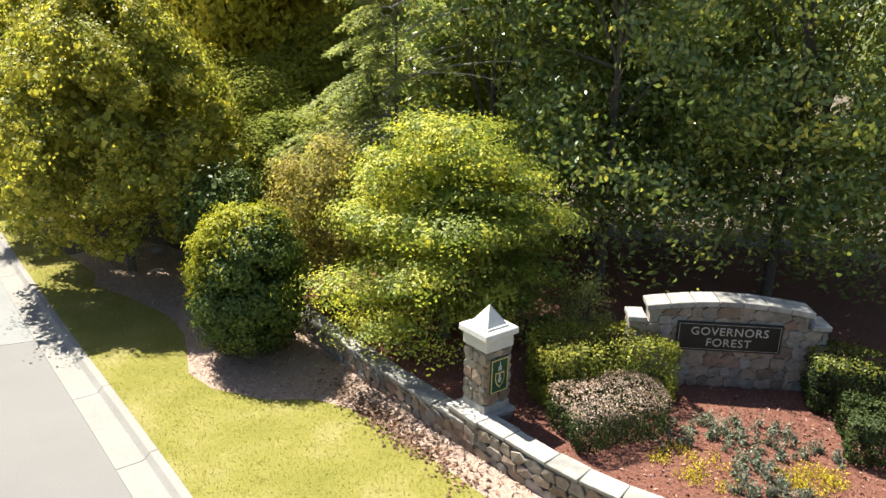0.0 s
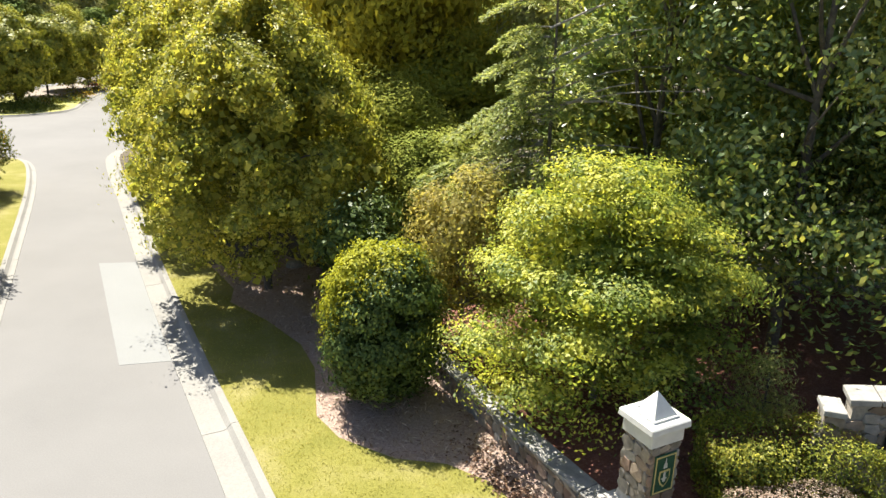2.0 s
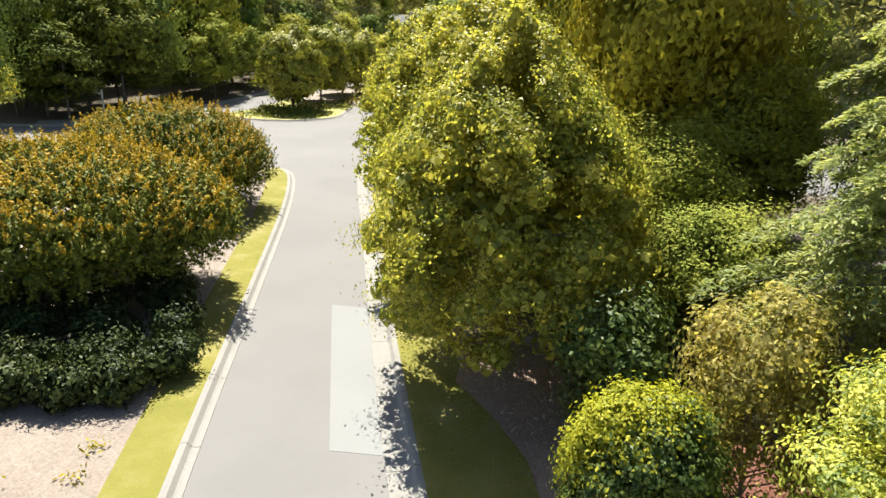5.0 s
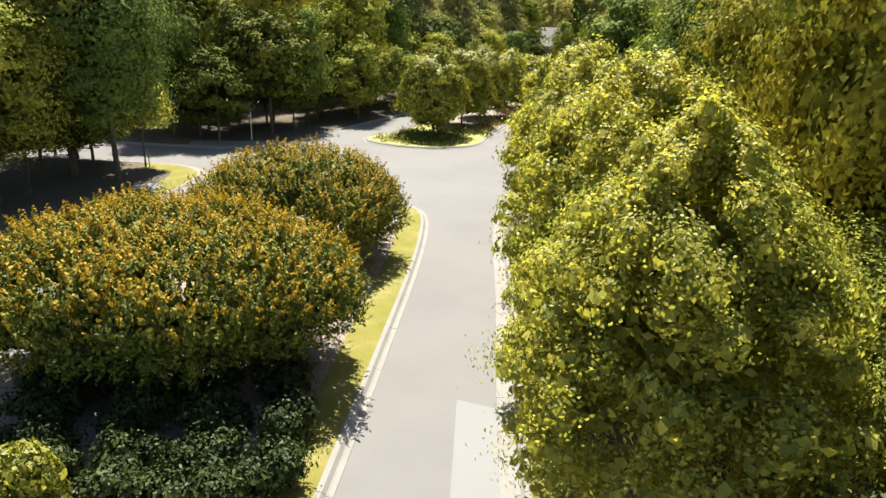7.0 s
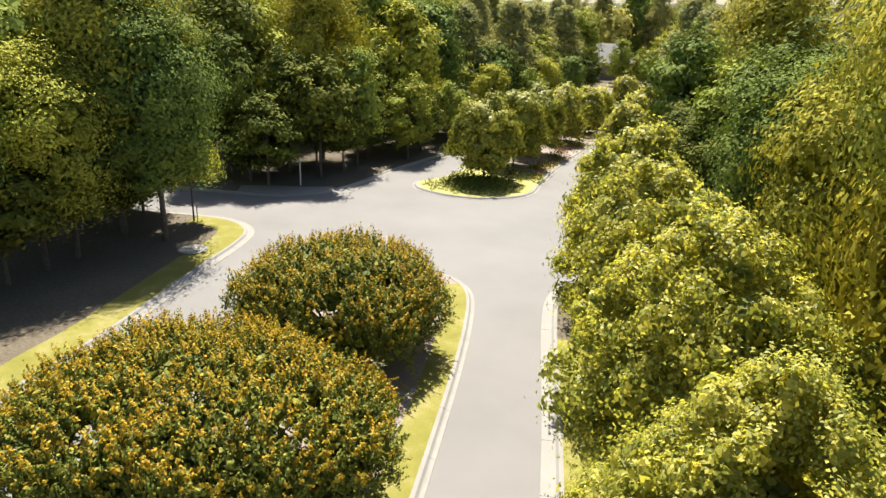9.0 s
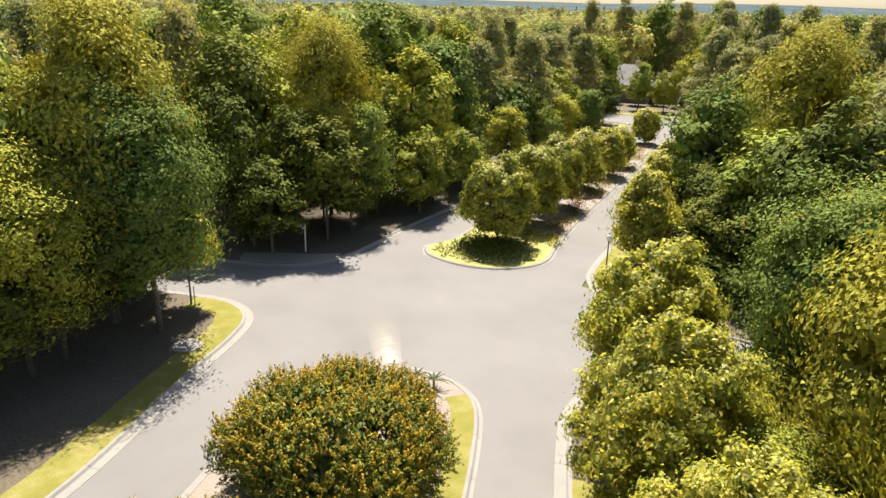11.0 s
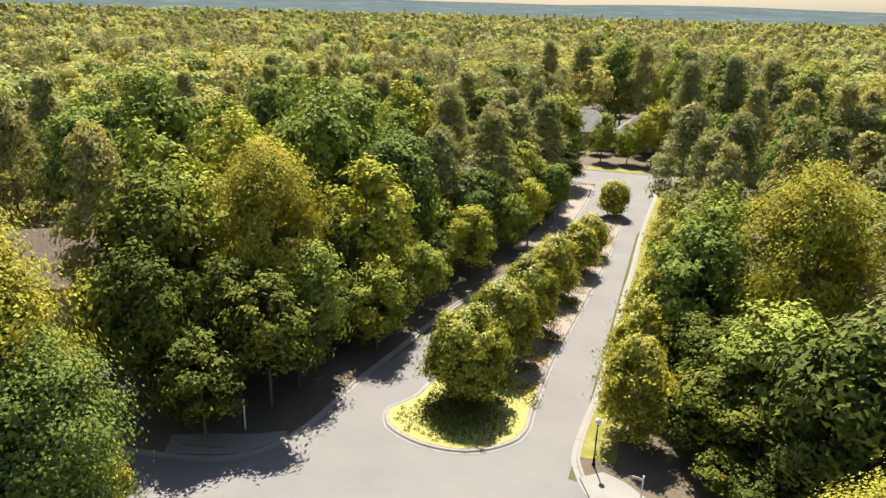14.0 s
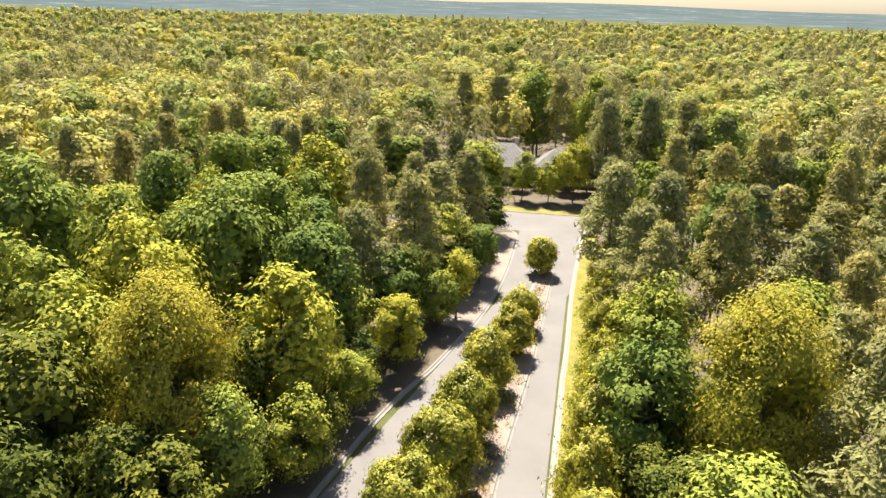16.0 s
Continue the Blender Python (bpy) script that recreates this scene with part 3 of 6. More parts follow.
for axis_at, a, b in ((0, 0.0, 6.5), (1, 0.0, 1.25)):
    m_abs = wash_nt.nodes.new("ShaderNodeMath")
    m_abs.operation = "ABSOLUTE"
    wash_nt.links.new(wash_sep.outputs[axis_at], m_abs.inputs[0])
    m_fade = wash_nt.nodes.new("ShaderNodeMapRange")
    m_fade.inputs["From Min"].default_value, m_fade.inputs["From Max"].default_value = a, b
    m_fade.inputs["To Min"].default_value, m_fade.inputs["To Max"].default_value = 1.0, 0.0
    wash_nt.links.new(m_abs.outputs[0], m_fade.inputs["Value"])
    m_mul = wash_nt.nodes.new("ShaderNodeMath")
    m_mul.operation = "MULTIPLY"
    wash_nt.links.new(m_fade.outputs[0], m_mul.inputs[0])
    wash_nt.links.new(wash_noise if wash_k is None else wash_k, m_mul.inputs[1])
    wash_k = m_mul.outputs[0]
m_gain = wash_nt.nodes.new("ShaderNodeMath")
m_gain.operation, m_gain.use_clamp = "MULTIPLY", True
m_gain.inputs[1].default_value = 1.7
wash_nt.links.new(wash_k, m_gain.inputs[0])
wash_nt.links.new(m_gain.outputs[0], wash_b.inputs["Alpha"])
wash = slab("road_wash", [(-0.3, -0.7), (6.5, -1.25), (6.5, 1.25), (-0.3, 0.7)], 0.0, 0.001, WASH, "structure", "pale sandy wash fading over the asphalt", "road stain")
wash.matrix_basis = pose(-36.9, 34.5, 0.006, 0, 0, 147)

# the land between and beyond the roads
land_1 = slab("land_1", [tuple(p) for p in RIGHT_NEAR] + [(60, 60), (60, -30), (20, -30)], LAND - 0.005, 0.3, LITTER, "structure", "leaf-strewn woodland floor beside the entrance road", "ground")
slab("land_2", [tuple(p) for p in RIGHT_FAR] + [(60, 200), (60, 66)], LAND - 0.005, 0.3, LITTER, "structure", "leaf-strewn woodland floor beyond the side street", "ground")
slab("land_3", [tuple(p) for p in LEFT_NEAR] + [(-110, -10), (-60, -40)], LAND - 0.005, 0.3, LITTER, "structure", "shaded leaf-strewn floor under the trees", "ground")
slab("land_4", [tuple(p) for p in LEFT_FAR] + [(-160, 90), (-160, 10)], LAND - 0.005, 0.3, LITTER, "structure", "dark woodland floor behind the kerb", "ground")
slab("land_5", [tuple(p) for p in FAR_SIDE] + [(0, 230), (-200, 230), (-200, 100)], LAND - 0.005, 0.3, LITTER, "structure", "wooded house plots beyond the crossing street", "ground")
slab("median", [tuple(p) for p in MEDIAN], LAND - 0.005, 0.3, SAND, "structure", "pale straw-covered median bed with a grass edge", "median")
slab("island", [tuple(p) for p in ISLAND[:-1]], LAND - 0.005, 0.3, SAND, "structure", "pale straw-covered planted traffic island", "island")

# the wide country: one sheet that rises to low hills
gx = np.concatenate([np.linspace(-4500, -400, 34), np.linspace(-380, 380, 39), np.linspace(400, 4500, 34)])
gv, gf = [], []
for y in gx:
    for x in gx:
        r = math.hypot(x, y)
        k = min(1.0, max(0.0, (r - 700) / 3300))
        gv.append((x, y, -0.06 - 0.6 * (r > 300) + (62 * k + 18 * noise.noise(Vector((x / 900, y / 900, 0.3))) * k)))
ng = len(gx)
far_f = []
for j in range(ng - 1):
    for i in range(ng - 1):
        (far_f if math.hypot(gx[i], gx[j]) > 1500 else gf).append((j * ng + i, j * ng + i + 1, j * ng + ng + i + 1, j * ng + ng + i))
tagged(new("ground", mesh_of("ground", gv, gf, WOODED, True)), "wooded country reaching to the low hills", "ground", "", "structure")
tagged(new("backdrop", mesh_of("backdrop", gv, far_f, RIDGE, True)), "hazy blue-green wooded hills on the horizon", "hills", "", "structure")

# lawns
kerb_back = RIGHT_NEAR[(RIGHT_NEAR[:, 1] > -6) & (RIGHT_NEAR[:, 1] < 34.5) & (RIGHT_NEAR[:, 0] < 10)]
LAWN_1 = [tuple(p) for p in kerb_back] + [(-22.6, 34.6), (-17.2, 27.6), (-12.6, 22.2), (-10.6, 20.2), (-10.2, 19.2), (-8.7, 18.3), (-7.2, 17.1), (-6.4, 16.0), (-5.95, 14.9), (-5.6, 14.0), (-4.87, 13.33), (-3.6, 12.9), (-2.6, 12.95), (-1.75, 12.6), (-0.6, 11.5), (0.7, 10.0), (2.6, 7.9), (6, 5.0), (12, 0)]
slab("lawn_1", LAWN_1, LAND + 0.015, 0.06, LAWN, "structure", "sunlit yellow-green mown lawn beside the road", "lawn")
MULCH = [(-12.8, 21.5), (-10.6, 18.8), (-8.7, 17.6), (-7.0, 15.6), (-6.0, 13.6), (-4.0, 12.5), (-1.9, 12.3), (0.4, 9.6), (3.4, 6.9), (4.2, 8.2), (1.6, 10.8), (-0.3, 12.7), (-3.6, 16.8), (-5.2, 18.8), (-7.6, 22.0), (-10.5, 23.6)]
slab("mulch_bed", MULCH, LAND + 0.003, 0.05, STRAW, "structure", "pale pinkish pine-straw bed along the stone wall", "mulch bed")
m_edge = MEDIAN[(MEDIAN[:, 0] > -31.5) & (np.arange(len(MEDIAN)) < len(MEDIAN) * 0.55)]
strip("lawn_2", m_edge, offset_line(m_edge, -1.15), LAND + 0.012, LAWN, "narrow yellow-green grass edge of the median", "lawn")
l_edge = LEFT_NEAR[(LEFT_NEAR[:, 1] > -5) & (LEFT_NEAR[:, 0] > -53)]
strip("lawn_3", l_edge, offset_line(l_edge, -1.7), LAND + 0.012, LAWN, "shaded grass verge along the kerb", "lawn")
r_edge = RIGHT_FAR[(RIGHT_FAR[:, 0] < -37.5) & (RIGHT_FAR[:, 1] < 128)]
strip("lawn_4", r_edge, offset_line(r_edge, 2.3), LAND + 0.012, LAWN, "yellow-green grass verge under the street trees", "lawn")
f_edge = FAR_SIDE[(FAR_SIDE[:, 0] > -112) & (FAR_SIDE[:, 0] < -52)]
strip("lawn_5", f_edge, offset_line(f_edge, -3.0), LAND + 0.012, LAWN, "front lawn strip along the crossing street", "lawn")
k_edge = LEFT_FAR[(LEFT_FAR[:, 1] > 84) & (LEFT_FAR[:, 0] > -79.5)]
strip("verge", k_edge, offset_line(k_edge, -3.2), LAND + 0.01, SAND, "pinkish straw-covered verge along the wood", "verge")
slab("pavement_2", [(-53.0, 39.0), (-54.2, 37.5), (-56.5, 35.4), (-58.0, 36.6), (-56.4, 38.6), (-54.4, 40.6), (-53.2, 42.4), (-52.6, 42.0)], LAND + 0.014, 0.05, CONCRETE, "structure", "shaded concrete apron at the street corner", "pavement")
slab("pavement_3", [(-36.5, 52.5), (-35.0, 51.3), (-32.0, 50.6), (-30.2, 51.0), (-31.2, 53.4), (-34.4, 54.1), (-35.8, 54.0)], LAND + 0.014, 0.05, CONCRETE, "structure", "pale concrete apron at the street corner", "pavement")

# ---- wall, pillar and sign ----
WALL_Z = 0.62          # height behind the pillar; the stretch before it is lower
WALL_LOW = 0.47
WALL_LINE = smooth_line([(-4.6, 18.0), (-3.35, 16.3), (-2.2, 14.85), (-0.95, 13.25), (0.1, 12.0), (1.0, 11.05), (1.75, 10.2), (2.55, 9.45), (3.6, 8.75), (4.9, 8.3), (6.4, 8.15), (8.0, 8.4), (9.4, 9.2)], 0.25)
TERRACE = LAND + 0.46
TERRACE_LINE = [tuple(p) for p in offset_line(WALL_LINE, -0.1)] + [(13, 12), (14, 22), (4, 24), (-3.4, 19.5)]
slab("terrace", TERRACE_LINE, TERRACE, 0.6, RED_MULCH, "structure", "raised bed of reddish bark mulch behind the wall", "mulch bed")


def stone_meshes(rng, n=9):
    """Rough stones one unit wide and high, one unit deep."""
    out = []
    for _ in range(n):
        k = rng.integers(5, 8)
        a = np.sort(np.linspace(0, 2 * math.pi, k, endpoint=False) + rng.uniform(-0.25, 0.25, k)) + 0.6
        pts = np.stack([np.cos(a), np.sin(a)], 1)
        pts = np.sign(pts) * np.abs(pts) ** 0.8 * 0.54
        bm = bmesh.new()
        lo = [bm.verts.new((x, 0.5, z)) for x, z in pts]
        mi = [bm.verts.new((x, -0.4, z)) for x, z in pts]
        hi = [bm.verts.new((x * 0.93, -0.5 + rng.uniform(-0.1, 0.1), z * 0.92)) for x, z in pts]
        for u, w in ((lo, mi), (mi, hi)):
            for i in range(k):
                bm.faces.new((u[i], w[i], w[(i + 1) % k], u[(i + 1) % k]))
        bm.faces.new(hi[::-1])
        bmesh.ops.recalc_face_normals(bm, faces=bm.faces)
        me = bpy.data.meshes.new("stone")
        bm.to_mesh(me)
        bm.free()
        me.materials.append(STONE)
        out.append(me)
    return out


STONES = stone_meshes(np.random.default_rng(5))


def lay_stones(rng, parent, width, height, place, size=0.27, depth=0.12):
    """Covers a face width x height with stones; place(u, z) gives the pose of the face there."""
    z = 0.0
    while z < height - 0.05:
        h = min(size * rng.uniform(0.6, 1.0), height - z)
        u = -rng.uniform(0, size * 0.5)
        while u < width - 0.03:
            w = size * rng.uniform(0.75, 1.6)
            a, b = max(u, 0.0), min(u + w, width)
            if b - a > 0.05:
                ob = new("stone", STONES[rng.integers(len(STONES))])
                ob.parent = parent
                ob.matrix_basis = place((a + b) / 2, z + h / 2) @ pose(0, 0, 0, 0, rng.choice((0, 180)) + rng.uniform(-24, 24), 0) @ Matrix.Diagonal(((b - a) * rng.uniform(0.98, 1.15), depth * rng.uniform(0.8, 1.4), h * rng.uniform(0.95, 1.3), 1))
            u += w
        z += h


rng = np.random.default_rng(11)
stone_wall = new("stone_wall")
tagged(stone_wall, "low curved rubble stone wall with grey capstones", "wall", "", "structure")
wl, wr = offset_line(WALL_LINE, 0.14), offset_line(WALL_LINE, -0.14)   # right of the line: behind; left: lawn side
ws = np.concatenate([[0], np.cumsum(np.linalg.norm(np.diff(WALL_LINE, axis=0), axis=1))])
w_turn = ws[np.argmin(np.linalg.norm(WALL_LINE - np.array((0.86, 11.3)), axis=1))]
wv, wf = [], []
for (a, b), (c, d), u in zip(wl, wr, ws):
    h = LAND + (WALL_LOW if u < w_turn else WALL_Z)
    wv += [(a, b, 0), (a, b, h), (c, d, h), (c, d, 0)]
for i in range(len(wl) - 1):
    for k in range(3):
        wf.append((4 * i + k, 4 * i + k + 1, 4 * i + k + 5, 4 * i + k + 4))
part("wall_core", mesh_of("wall_core", wv, wf, MORTAR), None, stone_wall)


def wall_pose(side):
    def place(u, z):
        x, y = np.interp(u, ws, WALL_LINE[:, 0]), np.interp(u, ws, WALL_LINE[:, 1])
        tx, ty = np.interp(u + 0.2, ws, WALL_LINE[:, 0]) - np.interp(u - 0.2, ws, WALL_LINE[:, 0]), np.interp(u + 0.2, ws, WALL_LINE[:, 1]) - np.interp(u - 0.2, ws, WALL_LINE[:, 1])
        a = math.degrees(math.atan2(ty, tx))
        return pose(x, y, LAND + z, 0, 0, a + (0 if side > 0 else 180)) @ Matrix.Translation((0, -0.15, 0))
    return place


lay_stones(rng, stone_wall, w_turn, WALL_LOW - 0.01, wall_pose(1), 0.25, 0.12)
lay_stones(rng, stone_wall, ws[-1] - 0.1 - w_turn, WALL_Z - 0.01, lambda u, z: wall_pose(1)(u + w_turn, z), 0.27, 0.12)
# capstones along the wall
u = 0.05
while u < ws[-1] - 0.5:
    w = rng.uniform(0.6, 1.0)
    m = wall_pose(1)(u + w / 2, WALL_LOW if u + w / 2 < w_turn else WALL_Z) @ Matrix.Translation((0, 0.15, 0))
    ob = part("capstone", block((w - 0.015, 0.43 + rng.uniform(-0.03, 0.03), 0.075), (0, 0, 0), 0.012), CAPSTONE, stone_wall)
    ob.matrix_basis = m
    u += w

# pillar
PX, PY, PROT = 0.86, 11.75, 38.0
pillar = thing("gate_pillar", (PX, PY, LAND), "square stone gate pillar with a pale pyramid cap", "pillar", "", PROT)
part("base", block((0.86, 0.74, 0.62), (-0.12, 0, 0), 0.02), MORTAR, pillar)
part("base_cap", block((0.98, 0.86, 0.09), (-0.12, 0, 0.62), 0.012), CAPSTONE, pillar)
part("foot", block((0.64, 0.64, 0.16), (0, 0, 0.70), 0.01, 0.95), CAPSTONE, pillar)
part("shaft", block((0.54, 0.54, 1.12), (0, 0, 0.86), 0.01), MORTAR, pillar)
part("cap_block", block((0.66, 0.66, 0.25), (0, 0, 1.94), 0.012), CAST, pillar, "pale cast stone block")
part("cap_slab", block((0.80, 0.80, 0.13), (0, 0, 2.19), 0.02, 0.97), CAST, pillar, "pale cast stone slab")
part("cap_step", block((0.52, 0.52, 0.04), (0, 0, 2.318), 0.006), CAST, pillar)
bmc = bmesh.new()
bmesh.ops.create_cone(bmc, cap_ends=True, segments=4, radius1=0.33, radius2=0.012, depth=0.34, matrix=Matrix.Translation((0, 0, 2.53)) @ Matrix.Rotation(radians(45), 4, "Z"))
part("cap_pyramid", bmc, CAST, pillar, "pale cast stone pyramid")
for k in range(4):
    m = pose(0, 0, 0, 0, 0, 90 * k)
    lay_stones(rng, pillar, 0.58, 1.06, lambda u, z, m=m: m @ pose(u - 0.29, -0.275, 0.88 + z), 0.24, 0.08)
for k, wide, off in ((0, 0.88, -0.37), (3, 0.76, -0.55), (2, 0.88, -0.37)):
    m = pose(-0.12 if k != 3 else 0, 0, 0, 0, 0, 90 * k)
    lay_stones(rng, pillar, wide, 0.6, lambda u, z, m=m, off=off, wide=wide: m @ pose(u - wide / 2, off, 0.02 + z), 0.24, 0.08)
# crest plate on the pillar
plate = part("crest_plate", block((0.36, 0.025, 0.52), (0, 0, -0.26), 0.006), GREEN, pillar, "green crest plate with a gold border")
plate.matrix_basis = pose(0, -0.335, 1.44, 0, 0, 0) @ Matrix.Diagonal((1.22, 1, 1.36, 1))
for sx, sz, w, h in ((0, 0.235, 0.33, 0.018), (0, -0.235, 0.33, 0.018), (-0.157, 0, 0.018, 0.47), (0.157, 0, 0.018, 0.47)):
    o = part("border", block((w, 0.008, h), (0, 0, -h / 2), 0.002), GOLD, plate)
    o.matrix_basis = pose(sx, -0.016, sz)
bms = bmesh.new()
ring = [(-0.09, 0.05), (0.09, 0.05), (0.095, -0.05), (0.06, -0.13), (0, -0.18), (-0.06, -0.13), (-0.095, -0.05)]
for s, y in ((1.0, -0.018), (0.8, -0.022)):
    vs = [bms.verts.new((x * s, y, (z + 0.06) * s - 0.06)) for x, z in ring]
    if s == 1.0:
        outer = vs
    else:
        for i in range(7):
            bms.faces.new((outer[i], outer[(i + 1) % 7], vs[(i + 1) % 7], vs[i]))
part("shield", bms, GOLD, plate)
for sx, sz, w, h in ((0, -0.04, 0.05, 0.13), (0, 0.11, 0.07, 0.07), (0, 0.17, 0.02, 0.07), (0.0, -0.06, 0.11, 0.02)):
    o = part("emblem", block((w, 0.008, h), (0, 0, -h / 2), 0.003, 0.7), LETTER, plate)
    o.matrix_basis = pose(sx, -0.018, sz)

# sign wall
SX, SY, SROT = 5.78, 13.25, -5.0
sign = thing("entrance_sign", (SX, SY, TERRACE), "grey rubble stone sign wall with arched top and name board", "sign wall", "", SROT)


def arch(u):
    """Height of the sign wall's top along it."""
    return 1.62 + 0.16 * (1 - (u / 1.55) ** 2) if abs(u) < 1.55 else 1.36


bma = bmesh.new()
us = [-1.95, -1.551, -1.549] + list(np.linspace(-1.5, 1.5, 13)) + [1.549, 1.551, 1.95]
for y0, y1 in ((-0.2, 0.2),):
    fr = [(bma.verts.new((u, y0, 0)), bma.verts.new((u, y0, arch(u)))) for u in us]
    bk = [(bma.verts.new((u, y1, 0)), bma.verts.new((u, y1, arch(u)))) for u in us]
    for i in range(len(us) - 1):
        bma.faces.new((fr[i][0], fr[i + 1][0], fr[i + 1][1], fr[i][1]))
        bma.faces.new((bk[i + 1][0], bk[i][0], bk[i][1], bk[i + 1][1]))
        bma.faces.new((fr[i][1], fr[i + 1][1], bk[i + 1][1], bk[i][1]))
    bma.faces.new((fr[0][0], fr[0][1], bk[0][1], bk[0][0]))
    bma.faces.new((fr[-1][1], fr[-1][0], bk[-1][0], bk[-1][1]))
part("wall_body", bma, MORTAR, sign)
z = 0.0
while z < 1.7:
    h = rng.uniform(0.17, 0.27)
    u = -1.95 - rng.uniform(0, 0.1)
    while u < 1.93:
        w = rng.uniform(0.18, 0.42)
        a, b = max(u, -1.95), min(u + w, 1.95)
        top = min(arch(a), arch(b), arch((a + b) / 2))
        hh = min(h, top - z)
        if b - a > 0.06 and hh > 0.05:
            for face in (0, 180):
                ob = new("stone", STONES[rng.integers(len(STONES))])
                ob.parent = sign
                ob.matrix_basis = pose(0, 0, 0, 0, 0, face) @ pose((a + b) / 2, -0.205, z + hh / 2, 0, rng.choice((0, 180)) + rng.uniform(-20, 20), 0) @ Matrix.Diagonal(((b - a) * 1.06, 0.07 * rng.uniform(0.8, 1.4), hh * 1.1, 1))
        u += w
    z += h
for i in range(7):
    a, b = -1.62 + i * 3.24 / 7, -1.62 + (i + 1) * 3.24 / 7
    za, zb = arch(max(a, -1.54)), arch(min(b, 1.54))
    o = part("capstone", block((math.hypot(b - a, zb - za) - 0.012, 0.56, 0.12), (0, 0, 0), 0.012), CAPSTONE, sign)
    o.matrix_basis = pose((a + b) / 2, 0, (za + zb) / 2, 0, -math.degrees(math.atan2(zb - za, b - a)), 0)
for sx in (-1.80, 1.80):
    o = part("capstone", block((0.36, 0.56, 0.11), (0, 0, 0), 0.012), CAPSTONE, sign)
    o.matrix_basis = pose(sx, 0, 1.365)
board = part("name_board", block((2.06, 0.05, 0.62), (0, 0, -0.31), 0.01), BLACK, sign, "black name board with pale letters")
board.matrix_basis = pose(0.02, -0.29, 1.14)
for sx, sz, w, h in ((0, 0.27, 1.97, 0.007), (0, -0.27, 1.97, 0.007), (-0.985, 0, 0.007, 0.53), (0.985, 0, 0.007, 0.53)):
    o = part("border_line", block((w, 0.006, h), (0, 0, -h / 2), 0.001), LETTER, board)
    o.matrix_basis = pose(sx, -0.028, sz)


def lettering(text, size, parent, m):
    """Raised letters as one mesh."""
    cu = bpy.data.curves.new("lettering", "FONT")
    cu.body, cu.size, cu.extrude, cu.align_x, cu.align_y, cu.offset, cu.space_character = text, size, 0.008, "CENTER", "CENTER", 0.0, 1.1
    tmp = bpy.data.objects.new("lettering", cu)
    scene.collection.objects.link(tmp)
    bpy.context.view_layer.update()
    me = bpy.data.meshes.new_from_object(tmp.evaluated_get(bpy.context.evaluated_depsgraph_get()))
    bpy.data.objects.remove(tmp)
    me.materials.clear()
    me.materials.append(LETTER)
    o = part("lettering", me, None, parent, "pale raised capital letters")
    o.matrix_basis = m
    return o


lettering("GOVERNORS", 0.24, board, pose(0, -0.032, 0.115, 90, 0, 0))
lettering("FOREST", 0.24, board, pose(0, -0.032, -0.125, 90, 0, 0))

# ---- planting by the sign ----
T_STREET = "broad street tree with fine yellow-olive leaves"
plant("street_tree", (-9.6, 20.5), T_STREET + " beside the lawn", "tree", "street trees", 21, (3.7, 3.7, 4.5), 4.75, 420, 0.45, 78000, 0.095, L_STREET, 0.13, limbs=5, h0=2.2, taper=0.5, low=-0.92, core=0.08, width=0.6, jitter=0.6, dome=0.7, spread=0.36, core_r=0.32, shell=(0.5, 1.0))
plant("street_tree", (-13.9, 26.6), T_STREET + " by the kerb", "tree", "street trees", 22, (3.8, 3.8, 4.3), 5.4, 300, 0.45, 42000, 0.125, L_STREET, 0.12, limbs=4, h0=2.5, taper=0.35, low=-0.92, core=0.08, width=0.6, jitter=0.6, dome=0.7, spread=0.36, core_r=0.34, shell=(0.5, 1.0))
plant("street_tree", (-19.2, 33.2), T_STREET + " by the kerb", "tree", "street trees", 23, (3.6, 3.6, 4.0), 5.1, 190, 0.5, 40000, 0.15, L_STREET, 0.11, limbs=5, low=-0.92, core=0.08, width=0.75, jitter=0.6, dome=0.7, spread=0.36, core_r=0.34, shell=(0.4, 1.0), taper=0.3, tri=True)
plant("street_tree", (-24.0, 39.4), T_STREET + " at the street corner", "tree", "street trees", 24, (3.4, 3.4, 4.2), 5.4, 160, 0.5, 30000, 0.17, L_STREET, 0.10, limbs=5, low=-0.9, core=0.08, width=0.75, jitter=0.6, dome=0.7, spread=0.36, core_r=0.34, shell=(0.4, 1.0), taper=0.3, tri=True)
plant("dogwood", (0.1, 15.2, TERRACE), "spreading dogwood with tiered bright yellow-green foliage", "tree", "", 32, (3.0, 2.75, 2.95), 2.55, 130, 0.64, 72000, 0.085, L_DOGWOOD, 0.09, limbs=12, taper=0.12, skirt=0.4, lit_side=L_DOGWOOD_LIT, core_r=0.2, flat=0.36, low=-0.98, jitter=0.42, core=0.1, shell=(0.25, 1.0), h0=0.3, width=0.5)
plant("tawny_shrub", (-3.1, 17.4), "thin tawny shrub with bare twigs showing", "shrub", "", 33, (1.45, 1.45, 2.2), 2.8, 60, 0.42, 13000, 0.11, L_BROWN, 0.05, PALE_BARK, limbs=34, low=-0.9, core=0.35, h0=0.2)
plant("dark_shrub", (-5.9, 18.3), "dark green broadleaf shrub in the shade", "shrub", "", 34, (1.35, 1.3, 1.75), 2.0, 46, 0.5, 9000, 0.13, L_HOLLY, 0.06, limbs=10, low=-0.9, h0=0.2)
hl = np.random.default_rng(35)
hem = thing("hemlock", (-1.5, 19.4), "pale hemlock with drooping feathery sprays", "tree")
hv, hf = [], []
tube(hv, hf, (0, 0, -0.1), (0.1, 0.0, 9.9), 0.09, 0.015, 7, (0.1, 0.05, 0))
